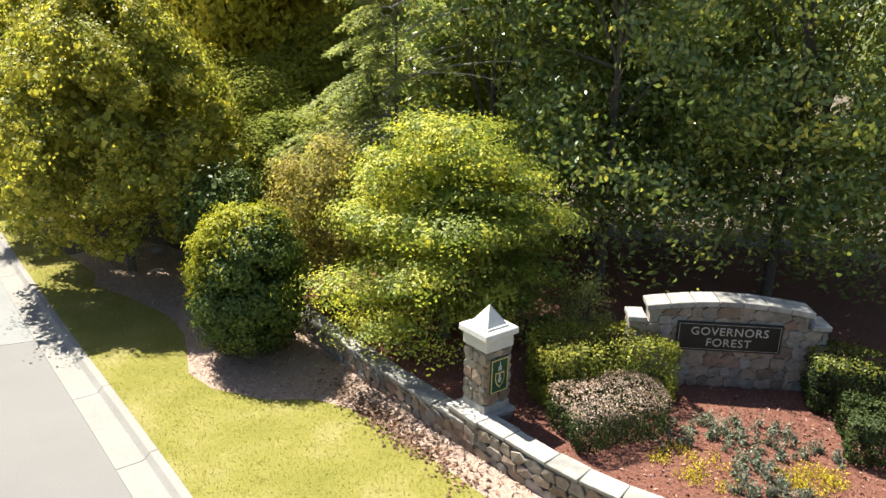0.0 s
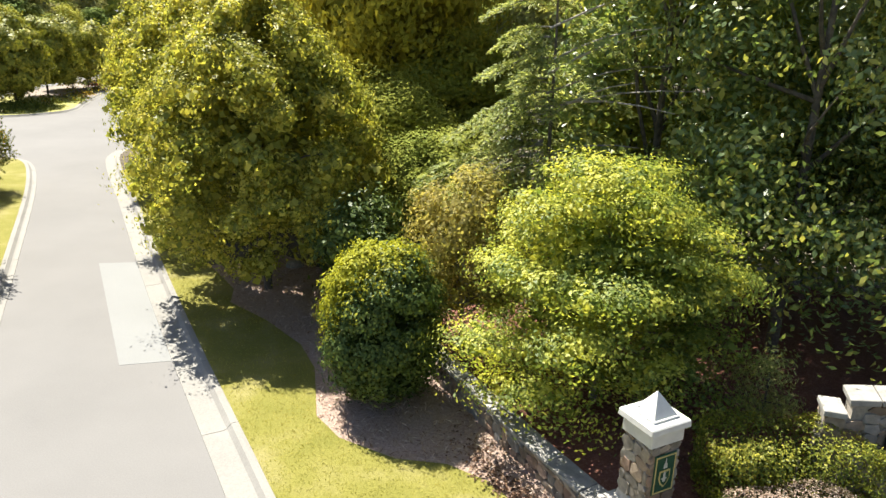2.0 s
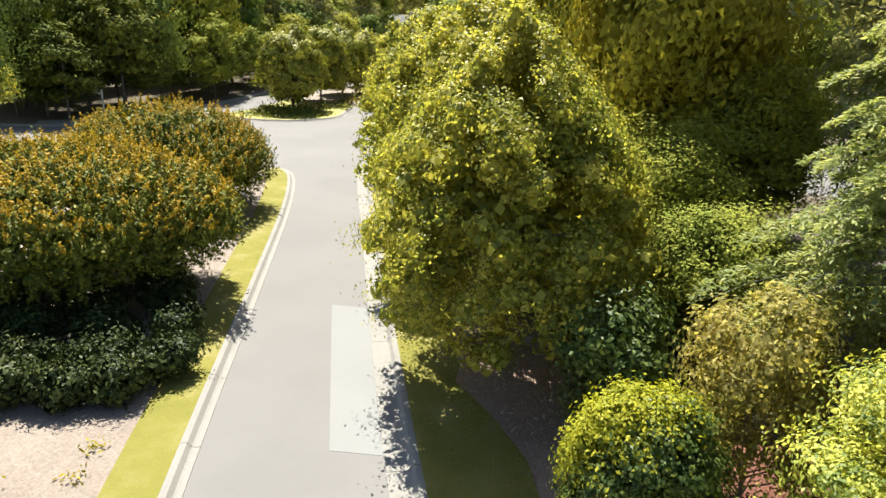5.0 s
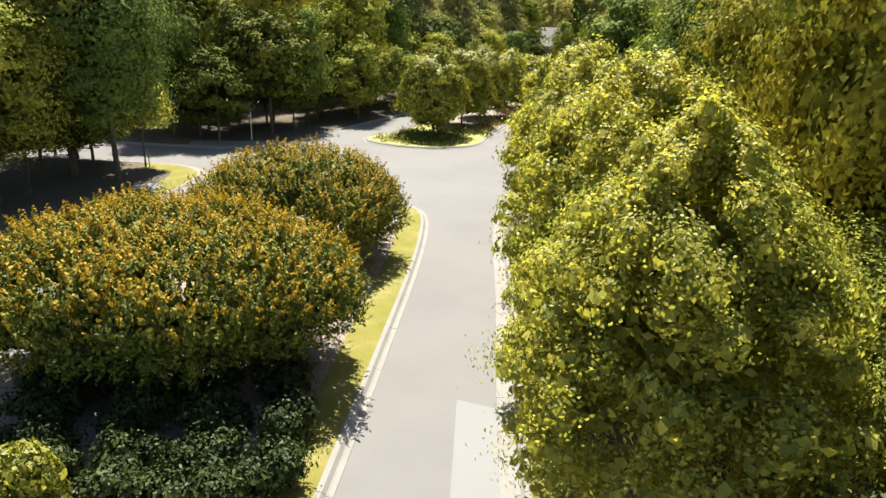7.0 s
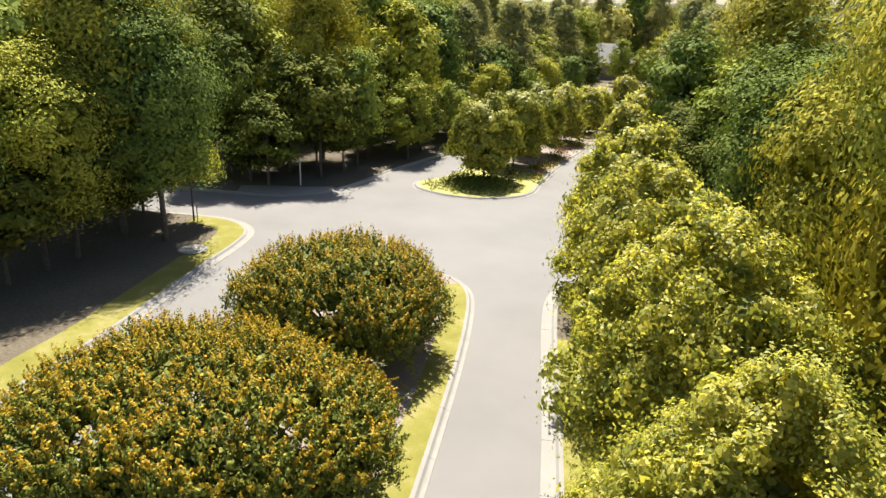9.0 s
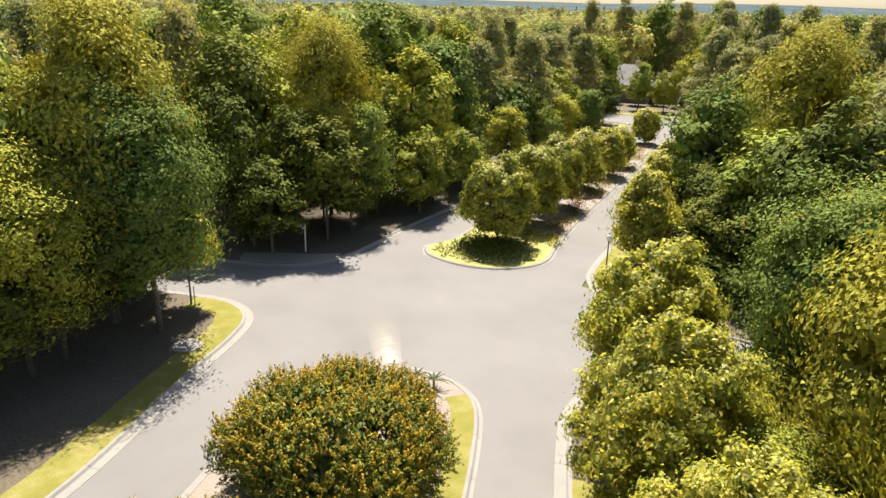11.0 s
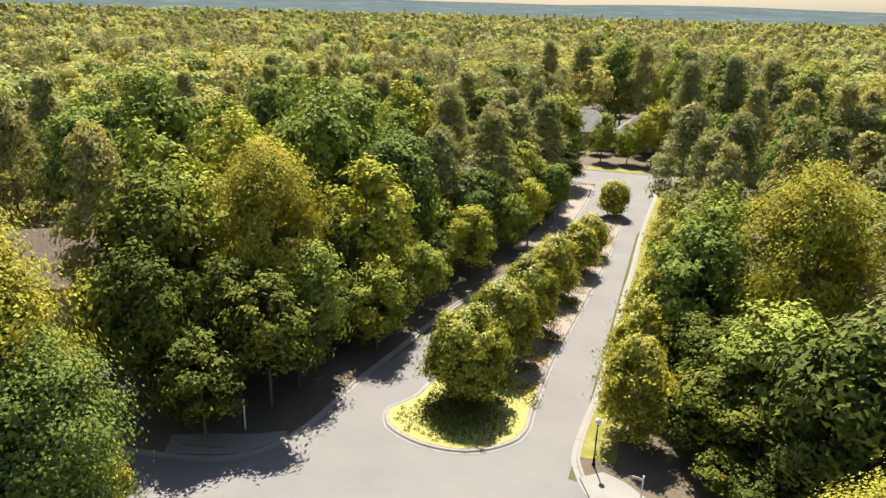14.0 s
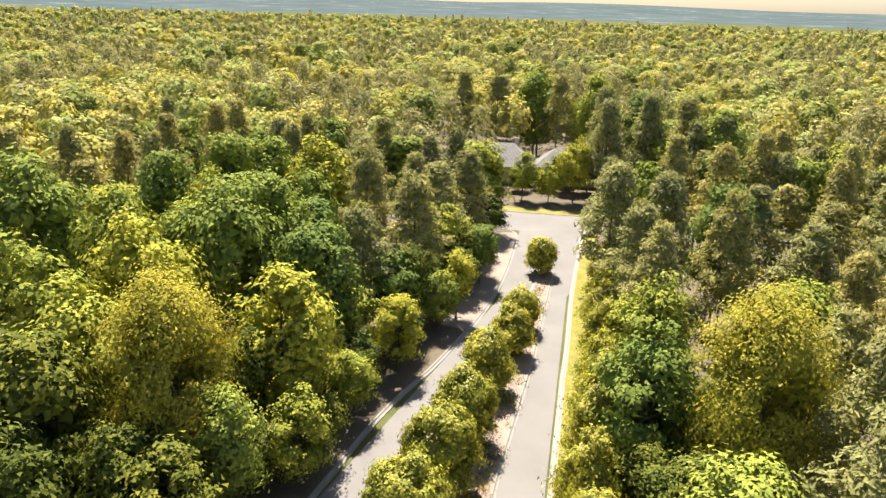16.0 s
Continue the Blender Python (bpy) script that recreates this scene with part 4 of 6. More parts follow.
hem_trunk = part("trunk", mesh_of("trunk", hv, hf, BARK, True), None, hem)
sprays = []
for k in range(95):
    z = 3.0 + 6.6 * hl.random() ** 1.15
    az = hl.uniform(0, 2 * math.pi) if k % 3 else hl.normal() * 0.6 + 3.6
    ln = (1.0 + 1.8 * (1 - z / 10.6)) * hl.uniform(0.35, 1.7)
    out = np.array((math.cos(az), math.sin(az), 0.0))
    side = np.array((-out[1], out[0], 0.0))
    t = hl.uniform(0.2, 1.0, 300)
    lat = hl.normal(size=300) * 0.17 * ln * (1.25 - t)
    p = np.array((0, 0, z)) + out * (t * ln)[:, None] + side * lat[:, None]
    p[:, 2] += 0.25 * t * ln * 0.5 - 0.42 * ln * t ** 2.2 - np.abs(lat) * 0.35 + hl.normal(size=300) * 0.035
    way = out * 0.9 + side * np.sign(lat)[:, None] * 0.8 + np.array((0, 0, -0.45)) + hl.normal(size=(300, 3)) * 0.2
    nrm = unit(np.array((0, 0, 1.0)) + hl.normal(size=(300, 3)) * 0.45)
    sprays.append(leaf_quads(hl, p, nrm, np.full(300, 0.15), 0.3, 0.05, way * 3))
    if k % 3 == 0:
        hv, hf = [], []
        tube(hv, hf, (0, 0, z), np.array((0, 0, z)) + out * ln * 0.9 + np.array((0, 0, -0.28 * ln)), 0.025, 0.006, 4, (0, 0, 0.1 * ln))
        part("limb", mesh_of("limb", hv, hf, PALE_BARK), None, hem_trunk)
for k in range(9):
    z, az = hl.uniform(4.5, 8.5), hl.normal() * 0.45 - 0.5
    out = np.array((math.cos(az), math.sin(az), 0.0))
    ln = hl.uniform(2.2, 3.8)
    hv, hf = [], []
    tip = np.array((0, 0, z)) + out * ln + np.array((0, 0, hl.uniform(-0.2, 0.9)))
    tube(hv, hf, (0, 0, z - 0.3), tip, 0.035, 0.008, 5, (0, 0, 0.18))
    part("bare_branch", mesh_of("bare_branch", hv, hf, PALE_BARK), None, hem_trunk, "bare pale grey branch")
part("needles", quads_mesh("needles", np.concatenate(sprays), L_CONIFER), None, hem)
for k, (x, y, r, h, s) in enumerate(((4.4, 18.6, 3.4, 13.5, 41), (9.0, 18.3, 3.6, 13.5, 42), (13.6, 17.2, 3.4, 12.5, 43), (1.4, 21.0, 3.2, 14.0, 44), (6.8, 22.5, 3.6, 12.5, 45), (12.0, 22.5, 3.6, 12.0, 46))):
    plant("magnolia", (x, y, TERRACE if k < 3 else LAND), "tall dark glossy-leaved magnolia behind the sign", "tree", "magnolias", s, (r, r, h * 0.48), h * 0.52, 60, 0.95, 34000 if k < 3 else 16000, 0.165 if k < 3 else 0.23, L_MAGNOLIA, 0.16, limbs=10, low=-0.99, core=0.15, width=0.48, jitter=0.6, skirt=0.75)
plant("low_conifer", (3.3, 14.7, TERRACE), "small dark conifer shrub behind the hedge", "shrub", "", 47, (0.75, 0.7, 0.85), 0.85, 24, 0.32, 2600, 0.09, L_CONIFER, 0.04, limbs=8, low=-0.95, width=0.25, h0=0.1)


def hedge(at, rz, size, seed, mat, label, leaf=0.06, count=11000, name="clipped_hedge", category="hedge", group="clipped hedges by the sign", power=0.55, top=None):
    """A clipped mass of small leaves with rounded edges, on short stems."""
    r = np.random.default_rng(seed)
    d = unit(r.normal(size=(count, 3)))
    e = np.sign(d) * np.abs(d) ** power
    if power >= 1:
        e = d / np.maximum(np.hypot(d[:, 0], d[:, 1]), np.abs(d[:, 2]))[:, None] ** 0.38
    else:
        e = e / np.maximum(np.abs(e).max(1), 1e-6)[:, None] ** 0.75
    half = np.array(size) / 2
    wob = 1 + (0.09 if power >= 1 else 0.05) * np.sin(e[:, 0] * 5 + seed) * np.cos(e[:, 1] * 4) + (0.07 if power >= 1 else 0.02) * np.sin(e[:, 0] * 11) * np.sin(e[:, 1] * 10 + 1) * np.sin(e[:, 2] * 12) + r.uniform(-0.07, 0.03, count)
    pos = e * half * wob[:, None]
    pos[:, 2] += half[2] + 0.03
    pos[:, 2] = np.maximum(pos[:, 2], 0.03)
    nrm = unit(d + r.normal(size=(count, 3)) * 0.55 + np.array((0, 0, 0.2)))
    ob = thing(name, at, label, category, group, rz)
    for k in range(9):
        v, f = [], []
        a = np.array(((k % 3 - 1) * half[0] * 0.5, (k // 3 - 1) * half[1] * 0.5, -0.02))
        tube(v, f, a, a + np.array((0.05, 0.03, size[2] * 0.8)), 0.03, 0.012, 5)
        part("stem", mesh_of("stem", v, f, BARK), None, ob)
    inner = r.normal(size=(count // 4, 3)) * half * 0.42 + np.array((0, 0, half[2]))
    inner[:, 2] = np.clip(inner[:, 2], 0.05, size[2] * 0.9)
    allp, alln = np.vstack([pos, inner]), np.vstack([nrm, unit(r.normal(size=(count // 4, 3)))])
    q = leaf_quads(r, allp, alln, np.full(len(allp), leaf), 0.6)
    # upward leaves get the paler top material, which puts sunlight into colour
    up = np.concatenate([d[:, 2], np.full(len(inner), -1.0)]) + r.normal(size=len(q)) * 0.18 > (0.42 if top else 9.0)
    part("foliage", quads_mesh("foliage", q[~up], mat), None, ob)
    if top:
        part("young_growth", quads_mesh("young_growth", q[up], top), None, ob, "top leaves in a paler, sunlit tone")
    return ob


hy = np.random.default_rng(55)
holly = thing("holly_bush", (-4.45, 15.1), "dense rounded holly bush, its lit top coloured yellow-green", "bush")
hq, hm = crown(hy, (1.3, 1.3, 1.85), 260, 0.26, 50000, 0.082, 1.0, 0.5, 0.55, -0.97, None, 0.1, dome=0.9, shell=(0.8, 1.0))
hq = hq + np.array((0, 0, 1.78))
hq[:, :, :2] *= 1 + 0.12 * np.clip(1.8 - hq[:, :, 2:], 0, 1)
hq[:, :, 2] = np.maximum(hq[:, :, 2], 0.03)
# upper and left leaves take a lit tone: sunlight put into the colour
lit_side = (hq[:, 0, 2] - 1.78) * 0.55 + (hq[:, 0, :2] @ np.array((-0.5, 0.15))) + hy.normal(size=len(hq)) * 0.22 > 0.55
hi = cores(hy, np.vstack([hm * 0.75, hm[::2] * 0.5]) + np.array((0, 0, 1.78)), 0.2, 0.9, 12, 0.7)
part("foliage", quads_mesh("foliage", np.concatenate([hq[~lit_side], hi]), L_HOLLY), None, holly)
part("young_growth", quads_mesh("young_growth", hq[lit_side], L_HOLLY_LIT), None, holly, "yellow-green leaves with sunlight put into their colour")
for k in range(5):
    v, f = [], []
    tube(v, f, (0.15 * math.cos(k * 1.3), 0.15 * math.sin(k * 1.3), -0.05), (0.6 * math.cos(k * 1.3), 0.6 * math.sin(k * 1.3), 2.4), 0.05, 0.015, 6, (0.05, 0.05, 0))
    part("stem", mesh_of("stem", v, f, BARK, True), None, holly)
hedge((3.15, 12.7, TERRACE), 12, (2.75, 1.45, 1.2), 51, L_BOX, "clipped green hedge with a top coloured sunlit yellow-green beside the sign", 0.05, 16000, top=L_HEDGETOP)
hedge((8.6, 12.2, TERRACE), -18, (2.8, 1.3, 1.05), 52, L_DARK, "clipped green hedge with a top coloured sunlit yellow-green beside the sign", top=L_BOX)
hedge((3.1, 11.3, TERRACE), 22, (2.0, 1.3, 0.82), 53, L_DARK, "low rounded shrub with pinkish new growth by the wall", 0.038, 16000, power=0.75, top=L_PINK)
# L_DARK puts the shade on this shrub into its leaf colour
hedge((8.1, 10.6, TERRACE), -20, (2.0, 1.3, 0.8), 54, L_DARK, "low rounded shrub by the mulch bed, its dark green carrying shade", 0.05, 12000)


def tuft(rng, count, spread, height, leaf, mat, upright=0.8):
    """A small clump of leaves for bedding plants."""
    p = rng.normal(size=(count, 3)) * np.array((spread, spread, 0.0))
    p[:, 2] = np.abs(rng.normal(size=count)) * height * 0.5 + 0.02
    n = unit(rng.normal(size=(count, 3)) + np.array((0, 0, 0.3)))
    return quads_mesh("leaves", leaf_quads(rng, p, n, np.full(count, leaf), 0.4, 0.1, np.array((0, 0, upright))), mat)


r = np.random.default_rng(61)
beds = [[tuft(r, 46, w, h, lf, mt) for _ in range(3)] for w, h, lf, mt in ((0.09, 0.10, 0.05, L_YELLOW), (0.035, 0.2, 0.065, L_GREY), (0.035, 0.16, 0.06, L_GREY))]
names = (("yellow_bedding_plant", "low yellow flowering bedding plant in the mulch"), ("silver_bedding_plant", "upright silvery bedding plant in the mulch"), ("green_bedding_plant", "upright dark green bedding plant in the mulch"))
for k in range(230):
    x, y = r.uniform(3.7, 6.9), r.uniform(9.3, 11.9)
    if ((x - 5.3) / 1.6) ** 2 + ((y - 10.5) / 1.25) ** 2 > 1:
        continue
    edge = ((x - 4.25) / 0.55) ** 2 + ((y - 10.1) / 0.7) ** 2 < 1 or ((x - 6.2) / 0.6) ** 2 + ((y - 9.9) / 0.5) ** 2 < 1
    kind = 0 if edge else (1 if r.random() < 0.45 else 2)
    ob = thing(names[kind][0], (x, y, TERRACE), names[kind][1], "plant", "bedding plants", r.uniform(0, 360))
    part("leaves", beds[kind][r.integers(3)], None, ob)

# grass blades on the near lawn, and fallen leaves along the wall
gr = np.random.default_rng(63)
GROUNDCOVER = ground_mat("pale_groundcover", [(0.3, (0.30, 0.285, 0.075)), (0.7, (0.43, 0.40, 0.14))], [(0.3, (0.22, 0.21, 0.05)), (0.7, (0.47, 0.44, 0.17))], 0.9, 9.0, 0.95, 0.5, 0.9, 0.06)
isl_front = [tuple(p) for p in offset_line(ISLAND, 0.12) if p[1] < 60]
slab("groundcover_bed", isl_front, LAND + 0.012, 0.05, GROUNDCOVER, "structure", "pale yellow-green groundcover bed at the island's end", "planting bed")
gp = np.stack([gr.uniform(-17, 6, 150000), gr.uniform(2, 27, 150000)], 1)
gp = gp[inside(gp, LAWN_1)][:42000]
gn = unit(gr.normal(size=(len(gp), 3)) * np.array((1, 1, 0.25)) + np.array((0, 0, 0.7)))
tagged(new("lawn_grass", quads_mesh("lawn_grass", leaf_quads(gr, np.column_stack([gp, np.full(len(gp), LAND + 0.028)]), gn, np.full(len(gp), 0.05), 0.22, 0.05, np.array((0, 0, 1.2))), L_GRASS)), "short yellow-green grass blades of the lawn", "grass", "", "stuff")
straw_at = np.stack([gr.uniform(-12, 3.8, 26000), gr.uniform(7, 23.5, 26000)], 1)
straw_at = straw_at[inside(straw_at, MULCH) & ~inside(straw_at, LAWN_1)][:5200]
nn = unit(gr.normal(size=(len(straw_at), 3)) * 0.45 + np.array((0, 0, 1)))
tagged(new("pine_straw", quads_mesh("pine_straw", leaf_quads(gr, np.column_stack([straw_at, np.full(len(straw_at), LAND + 0.02)]), nn, np.full(len(straw_at), 0.16), 0.13, 0.1), L_NEEDLE)), "loose pale pine needles and bits on the straw bed", "pine straw", "", "stuff")
bp = np.stack([gr.uniform(1.5, 10, 9000), gr.uniform(8.6, 16.5, 9000)], 1)
bp = bp[inside(bp, TERRACE_LINE)][:4500]
tagged(new("bark_chips", quads_mesh("bark_chips", leaf_quads(gr, np.column_stack([bp, np.full(len(bp), TERRACE + 0.015)]), unit(gr.normal(size=(len(bp), 3)) * 0.5 + np.array((0, 0, 1))), np.full(len(bp), 0.075), 0.4, 0.15), L_CHIP)), "loose reddish bark chips on the raised bed", "bark chips", "", "stuff")
ft = np.clip(gr.normal(size=900) * 0.14 + 0.62, 0, 1)
fx = np.stack([np.interp(ft, (0, 1), (-4.2, 1.6)), np.interp(ft, (0, 1), (16.4, 9.6))], 1) + gr.normal(size=(900, 2)) * 0.2 + np.array((-0.3, -0.24))
tagged(new("fallen_leaves", quads_mesh("fallen_leaves", leaf_quads(gr, np.column_stack([fx, np.full(900, LAND + 0.03)]), unit(gr.normal(size=(900, 3)) * 0.35 + np.array((0, 0, 1))), np.full(900, 0.09), 0.6), L_DEADLEAF)), "dry brown leaves scattered along the wall", "fallen leaves", "", "stuff")

# ---- median and island planting ----
MY = "wide crape myrtle shrub with bronze-tipped olive foliage"


def myrtle(at, wide, tall, foot, seed, shoots, label, rz=0):
    """A many-stemmed shrub: a broad dome of upright bronze-tipped shoots on a vase of stems, open and shaded below foot."""
    g = np.random.default_rng(seed)
    k = np.array(wide)
    zc = foot + (tall - foot) * 0.3        # height of the widest part

    def surface(n, dome):
        az = g.uniform(0, 2 * math.pi, n)
        rim = np.stack([np.cos(az), np.sin(az)], 1)
        wob = 1 + 0.06 * np.sin(az * 3 + seed) + 0.05 * np.sin(az * 7 + seed * 2)
        if dome:
            c = g.uniform(0.0, 1.0, n) ** 0.9
            r = np.sqrt(1 - c ** 2.2)
            z = zc + (tall - zc) * c * (1 + 0.07 * np.sin(rim[:, 0] * r * 8 + seed) * np.cos(rim[:, 1] * r * 7))
            d = np.column_stack([rim * r[:, None] * 0.8, c + 0.1])
        else:
            f = g.uniform(0.0, 1.0, n)
            z, r = foot + (zc - foot) * f, 0.72 + 0.28 * f ** 0.6
            d = np.column_stack([rim, np.full(n, -0.3)])
        return np.column_stack([rim * (r * wob)[:, None] * k, z]), unit(d)

    p1, d1 = surface(int(shoots * 0.8), True)
    p2, d2 = surface(int(shoots * 0.2), False)
    root, d = np.vstack([p1, p2]), np.vstack([d1, d2])
    n = len(root)
    top = np.arange(n) < len(p1)
    root = root - d * (g.uniform(0.0, 1.0, n) ** 2 * 0.6)[:, None]
    axis = unit(d * 0.6 + np.where(top, 0.75, 0.1)[:, None] * np.array((0, 0, 1.0)) + g.normal(size=(n, 3)) * 0.25)
    ln = g.uniform(0.35, 0.85, n)
    bronze = top & (d[:, 2] + g.normal(size=n) * 0.3 - 0.2 * np.sin(root[:, 0] * 1.1 + seed) * np.cos(root[:, 1] * 1.3) > 0.48)
    quads, tips = [], []
    for j in range(26):
        f = (j + 0.5) / 26
        out = unit(g.normal(size=(n, 3)) + axis * 0.4)
        p = root + axis * (ln * f)[:, None] + out * (0.16 * (1 - f) + 0.02)
        q = leaf_quads(g, p, unit(out + d * 0.6), np.full(n, 0.15 - 0.06 * f), 0.55, 0.1, axis * 1.5 + out)
        q[:, :, 2] = np.maximum(q[:, :, 2], 0.03)
        late = bronze & (f + g.normal(size=n) * 0.12 > 0.5)
        tips.append(q[late])
        quads.append(q[~late])
    ob = thing("crape_myrtle", at, label, "shrub", "crape myrtles", rz)
    p3, d3 = surface(300, True)
    p4, d4 = surface(50, False)
    mids = np.vstack([p3, p4]) * np.array((0.92, 0.92, 1)) - np.vstack([d3, d4]) * 0.5
    fine = cores(g, np.maximum(mids, (-99, -99, foot * 0.8)), 0.42, 0.75, 55, 0.68)
    fine[:, :, 2] = np.maximum(fine[:, :, 2], 0.03)
    part("foliage", quads_mesh("foliage", np.concatenate(quads + [fine]), L_MYRTLE), None, ob)
    part("young_growth", quads_mesh("young_growth", np.concatenate(tips), L_TIPS), None, ob, "bronze-orange shoot tips")
    for j in range(11):
        a, w = j * 0.571, 0.45 + 0.25 * (j % 3)
        v, f = [], []
        tube(v, f, (0.5 * math.cos(a), 0.5 * math.sin(a), -0.05), (k[0] * w * math.cos(a), k[1] * w * math.sin(a), foot + (tall - foot) * 0.5), 0.07, 0.02, 6, (0.1, 0.1, 0.2))
        part("stem", mesh_of("stem", v, f, PALE_BARK, True), None, ob)
    return ob


myrtle((-24.0, 17.1), (5.6, 4.5), 4.55, 1.3, 71, 3000, MY + " on the median", 38)
myrtle((-29.6, 26.3), (4.5, 4.2), 4.4, 0.8, 73, 1800, MY + " at the median's end", 38)
for k, (x, y, rr, h) in enumerate(((-47.6, 54.3, 3.2, 7.4), (-49.9, 60.9, 3.0, 7.4), (-51.8, 66.8, 2.7, 7.2), (-55.2, 75.3, 2.6, 6.4), (-57.2, 82.8, 2.2, 5.8), (-59.8, 89.0, 2.0, 5.0), (-66.6, 106.0, 2.1, 5.2))):
    plant("island_tree", (x, y), "rounded olive-green tree on the planted island", "tree", "island trees", 80 + k, (rr, rr, h * 0.48), h * 0.5, 90, 0.7, 20000 if k < 3 else 11000, 0.22 if k < 3 else 0.26, L_STREET if k > 2 else L_ISLAND, 0.10, limbs=6, low=-0.97, h0=0.5, width=0.7, core_r=0.55, jitter=0.42, dome=1.2, taper=0.1, skirt=0.2, tri=True, spread=0.3)
r = np.random.default_rng(91)
tuft_y = [tuft(r, 30, 0.16, 0.2, 0.13, L_YELLOW) for _ in range(3)]
tuft_o = [tuft(r, 34, 0.13, 0.24, 0.15, L_BOX) for _ in range(3)]
tuft_g = [tuft(r, 34, 0.22, 0.3, 0.16, L_DOGWOOD) for _ in range(3)]
tuft_r = [tuft(r, 40, 0.34, 0.5, 0.2, L_TIPS) for _ in range(3)]
tuft_p = [tuft(r, 50, 0.34, 0.5, 0.18, L_PURPLE) for _ in range(3)]
tuft_d = [tuft(r, 60, 0.42, 0.6, 0.22, L_MYRTLE) for _ in range(3)]
isl = [tuple(p) for p in ISLAND[:-1]]
for gy in range(12):
    for gxk in range(16):
        x, y = -51 + gxk * 0.62 + (gy % 2) * 0.31 + r.normal() * 0.06, 47.6 + gy * 0.62 + r.normal() * 0.06
        q = np.array([[x, y]])
        if inside(q, isl)[0] and line_gap(q, ISLAND)[0] > 0.45:
            ob = thing("groundcover_plant", (x, y), "small yellow-green groundcover plant on the island", "plant", "island groundcover", r.uniform(0, 360))
            part("leaves", tuft_d[r.integers(3)] if math.hypot(x + 46.6, y - 52.3) < 2.6 else tuft_o[r.integers(3)], None, ob)
for k in range(170):
    t = r.uniform(-0.1, 0.97)
    x, y = np.interp(t, (0, 1), (-45, -66)) + r.normal() * 1.3, np.interp(t, (0, 1), (57.5, 106)) + r.normal() * 1.3
    if inside(np.array([[x, y]]), isl)[0]:
        ob = thing("low_shrub", (x, y), "low bronze, dark red or green shrub in the island bed", "shrub", "island shrubs", r.uniform(0, 360))
        part("leaves", (tuft_d, tuft_d, tuft_p, tuft_r, tuft_g)[r.integers(5)][r.integers(3)], None, ob)
for x, y in ((-15.2, 12.4), (-14.6, 11.6), (-15.6, 10.5), (-24.2, 24.9), (-24.9, 25.6), (-25.0, 26.4), (-23.6, 24.3), (-25.7, 26.9), (-31.6, 32.9), (-32.6, 33.1), (-33.4, 33.2)):
    ob = thing("bed_plant", (x, y), "small yellow-green plant in the straw bed", "plant", "median bed plants", r.uniform(0, 360))
    part("leaves", tuft_y[r.integers(3)], None, ob)
for k, (x, y, rr) in enumerate(((-16.6, 15.4, 0.85), (-17.9, 16.9, 0.95), (-18.0, 14.7, 1.0), (-19.6, 15.9, 1.1), (-19.9, 18.2, 1.0), (-19.4, 13.4, 0.95), (-21.2, 14.4, 1.1), (-21.6, 16.6, 1.2), (-21.2, 12.2, 0.9), (-23.0, 13.0, 1.1), (-23.4, 15.0, 1.2), (-24.8, 13.6, 1.0), (-22.2, 19.6, 1.1), (-24.5, 17.2, 1.2), (-16.6, 14.0, 0.7), (-17.4, 13.1, 0.8), (-18.6, 12.5, 0.75), (-20.2, 12.0, 0.8), (-20.6, 10.6, 0.8), (-22.3, 11.0, 0.9))):
    # the myrtle's shade is put into these shrubs' leaf colour
    plant("shade_shrub", (x, y), "low evergreen shrub, shade of the crape myrtle put into its dark leaves", "shrub", "median shade shrubs", 300 + k, (rr, rr, 0.5), 0.48, 22, 0.36, 2200, 0.12, L_DARK, 0.04, limbs=3, low=-0.98, h0=0.1, jitter=0.5, core_r=0.25)
plant("topiary_shrub", (-18.7, 10.9), "clipped cone-shaped yellow-green shrub on the median", "shrub", "", 95, (0.85, 0.85, 1.15), 1.12, 110, 0.2, 12000, 0.055, L_HEDGETOP, 0.06, limbs=8, low=-0.98, h0=0.1, dome=1.5, core_r=0.25)

def yucca(at, seed, h):
    """A rosette of long pointed blades on a short stem."""
    g = np.random.default_rng(seed)
    ob = thing("yucca", at, "dark spiky yucca with long pointed blades at the median's end", "plant", "median yuccas", seed * 40)
    part("stem", lathe([(0.07, -0.02), (0.06, h * 0.3), (0.03, h * 0.5)], 7), BARK, ob)
    for k in range(14):
        a, lift, ln = k * 2.4, g.uniform(0.15, 1.1), g.uniform(0.6, 0.95) * h
        out = np.array((math.cos(a), math.sin(a), lift))
        out = out / np.linalg.norm(out)
        side = np.array((-math.sin(a), math.cos(a), 0.0)) * 0.055
        p0 = np.array((0, 0, h * 0.45))
        pts = [p0 + out * ln * f + np.array((0, 0, -0.35 * ln * f * f)) for f in (0, 0.35, 0.7, 1.0)]
        v, f = [], []
        for p, w in zip(pts, (0.7, 1.0, 0.7, 0.05)):
            v += [p - side * w, p + np.array((0, 0, -0.015)), p + side * w]
        for j in range(3):
            f += [(3 * j, 3 * j + 1, 3 * j + 4, 3 * j + 3), (3 * j + 1, 3 * j + 2, 3 * j + 5, 3 * j + 4)]
        part("blade", mesh_of("blade", v, f, L_DARK), None, ob)
    return ob


for k, (x, y, h) in enumerate(((-34.9, 33.0, 1.0), (-33.9, 34.0, 0.9), (-32.9, 34.3, 1.1))):
    yucca((x, y), k + 1, h)

# ---- street furniture ----
lamp = thing("street_lamp", (-36.6, 54.2), "black post lamp with a white globe on the grass verge", "street lamp")
part("base", lathe([(0.13, 0), (0.13, 0.06), (0.09, 0.12), (0.075, 0.5), (0.06, 0.56)]), DARK_METAL, lamp)
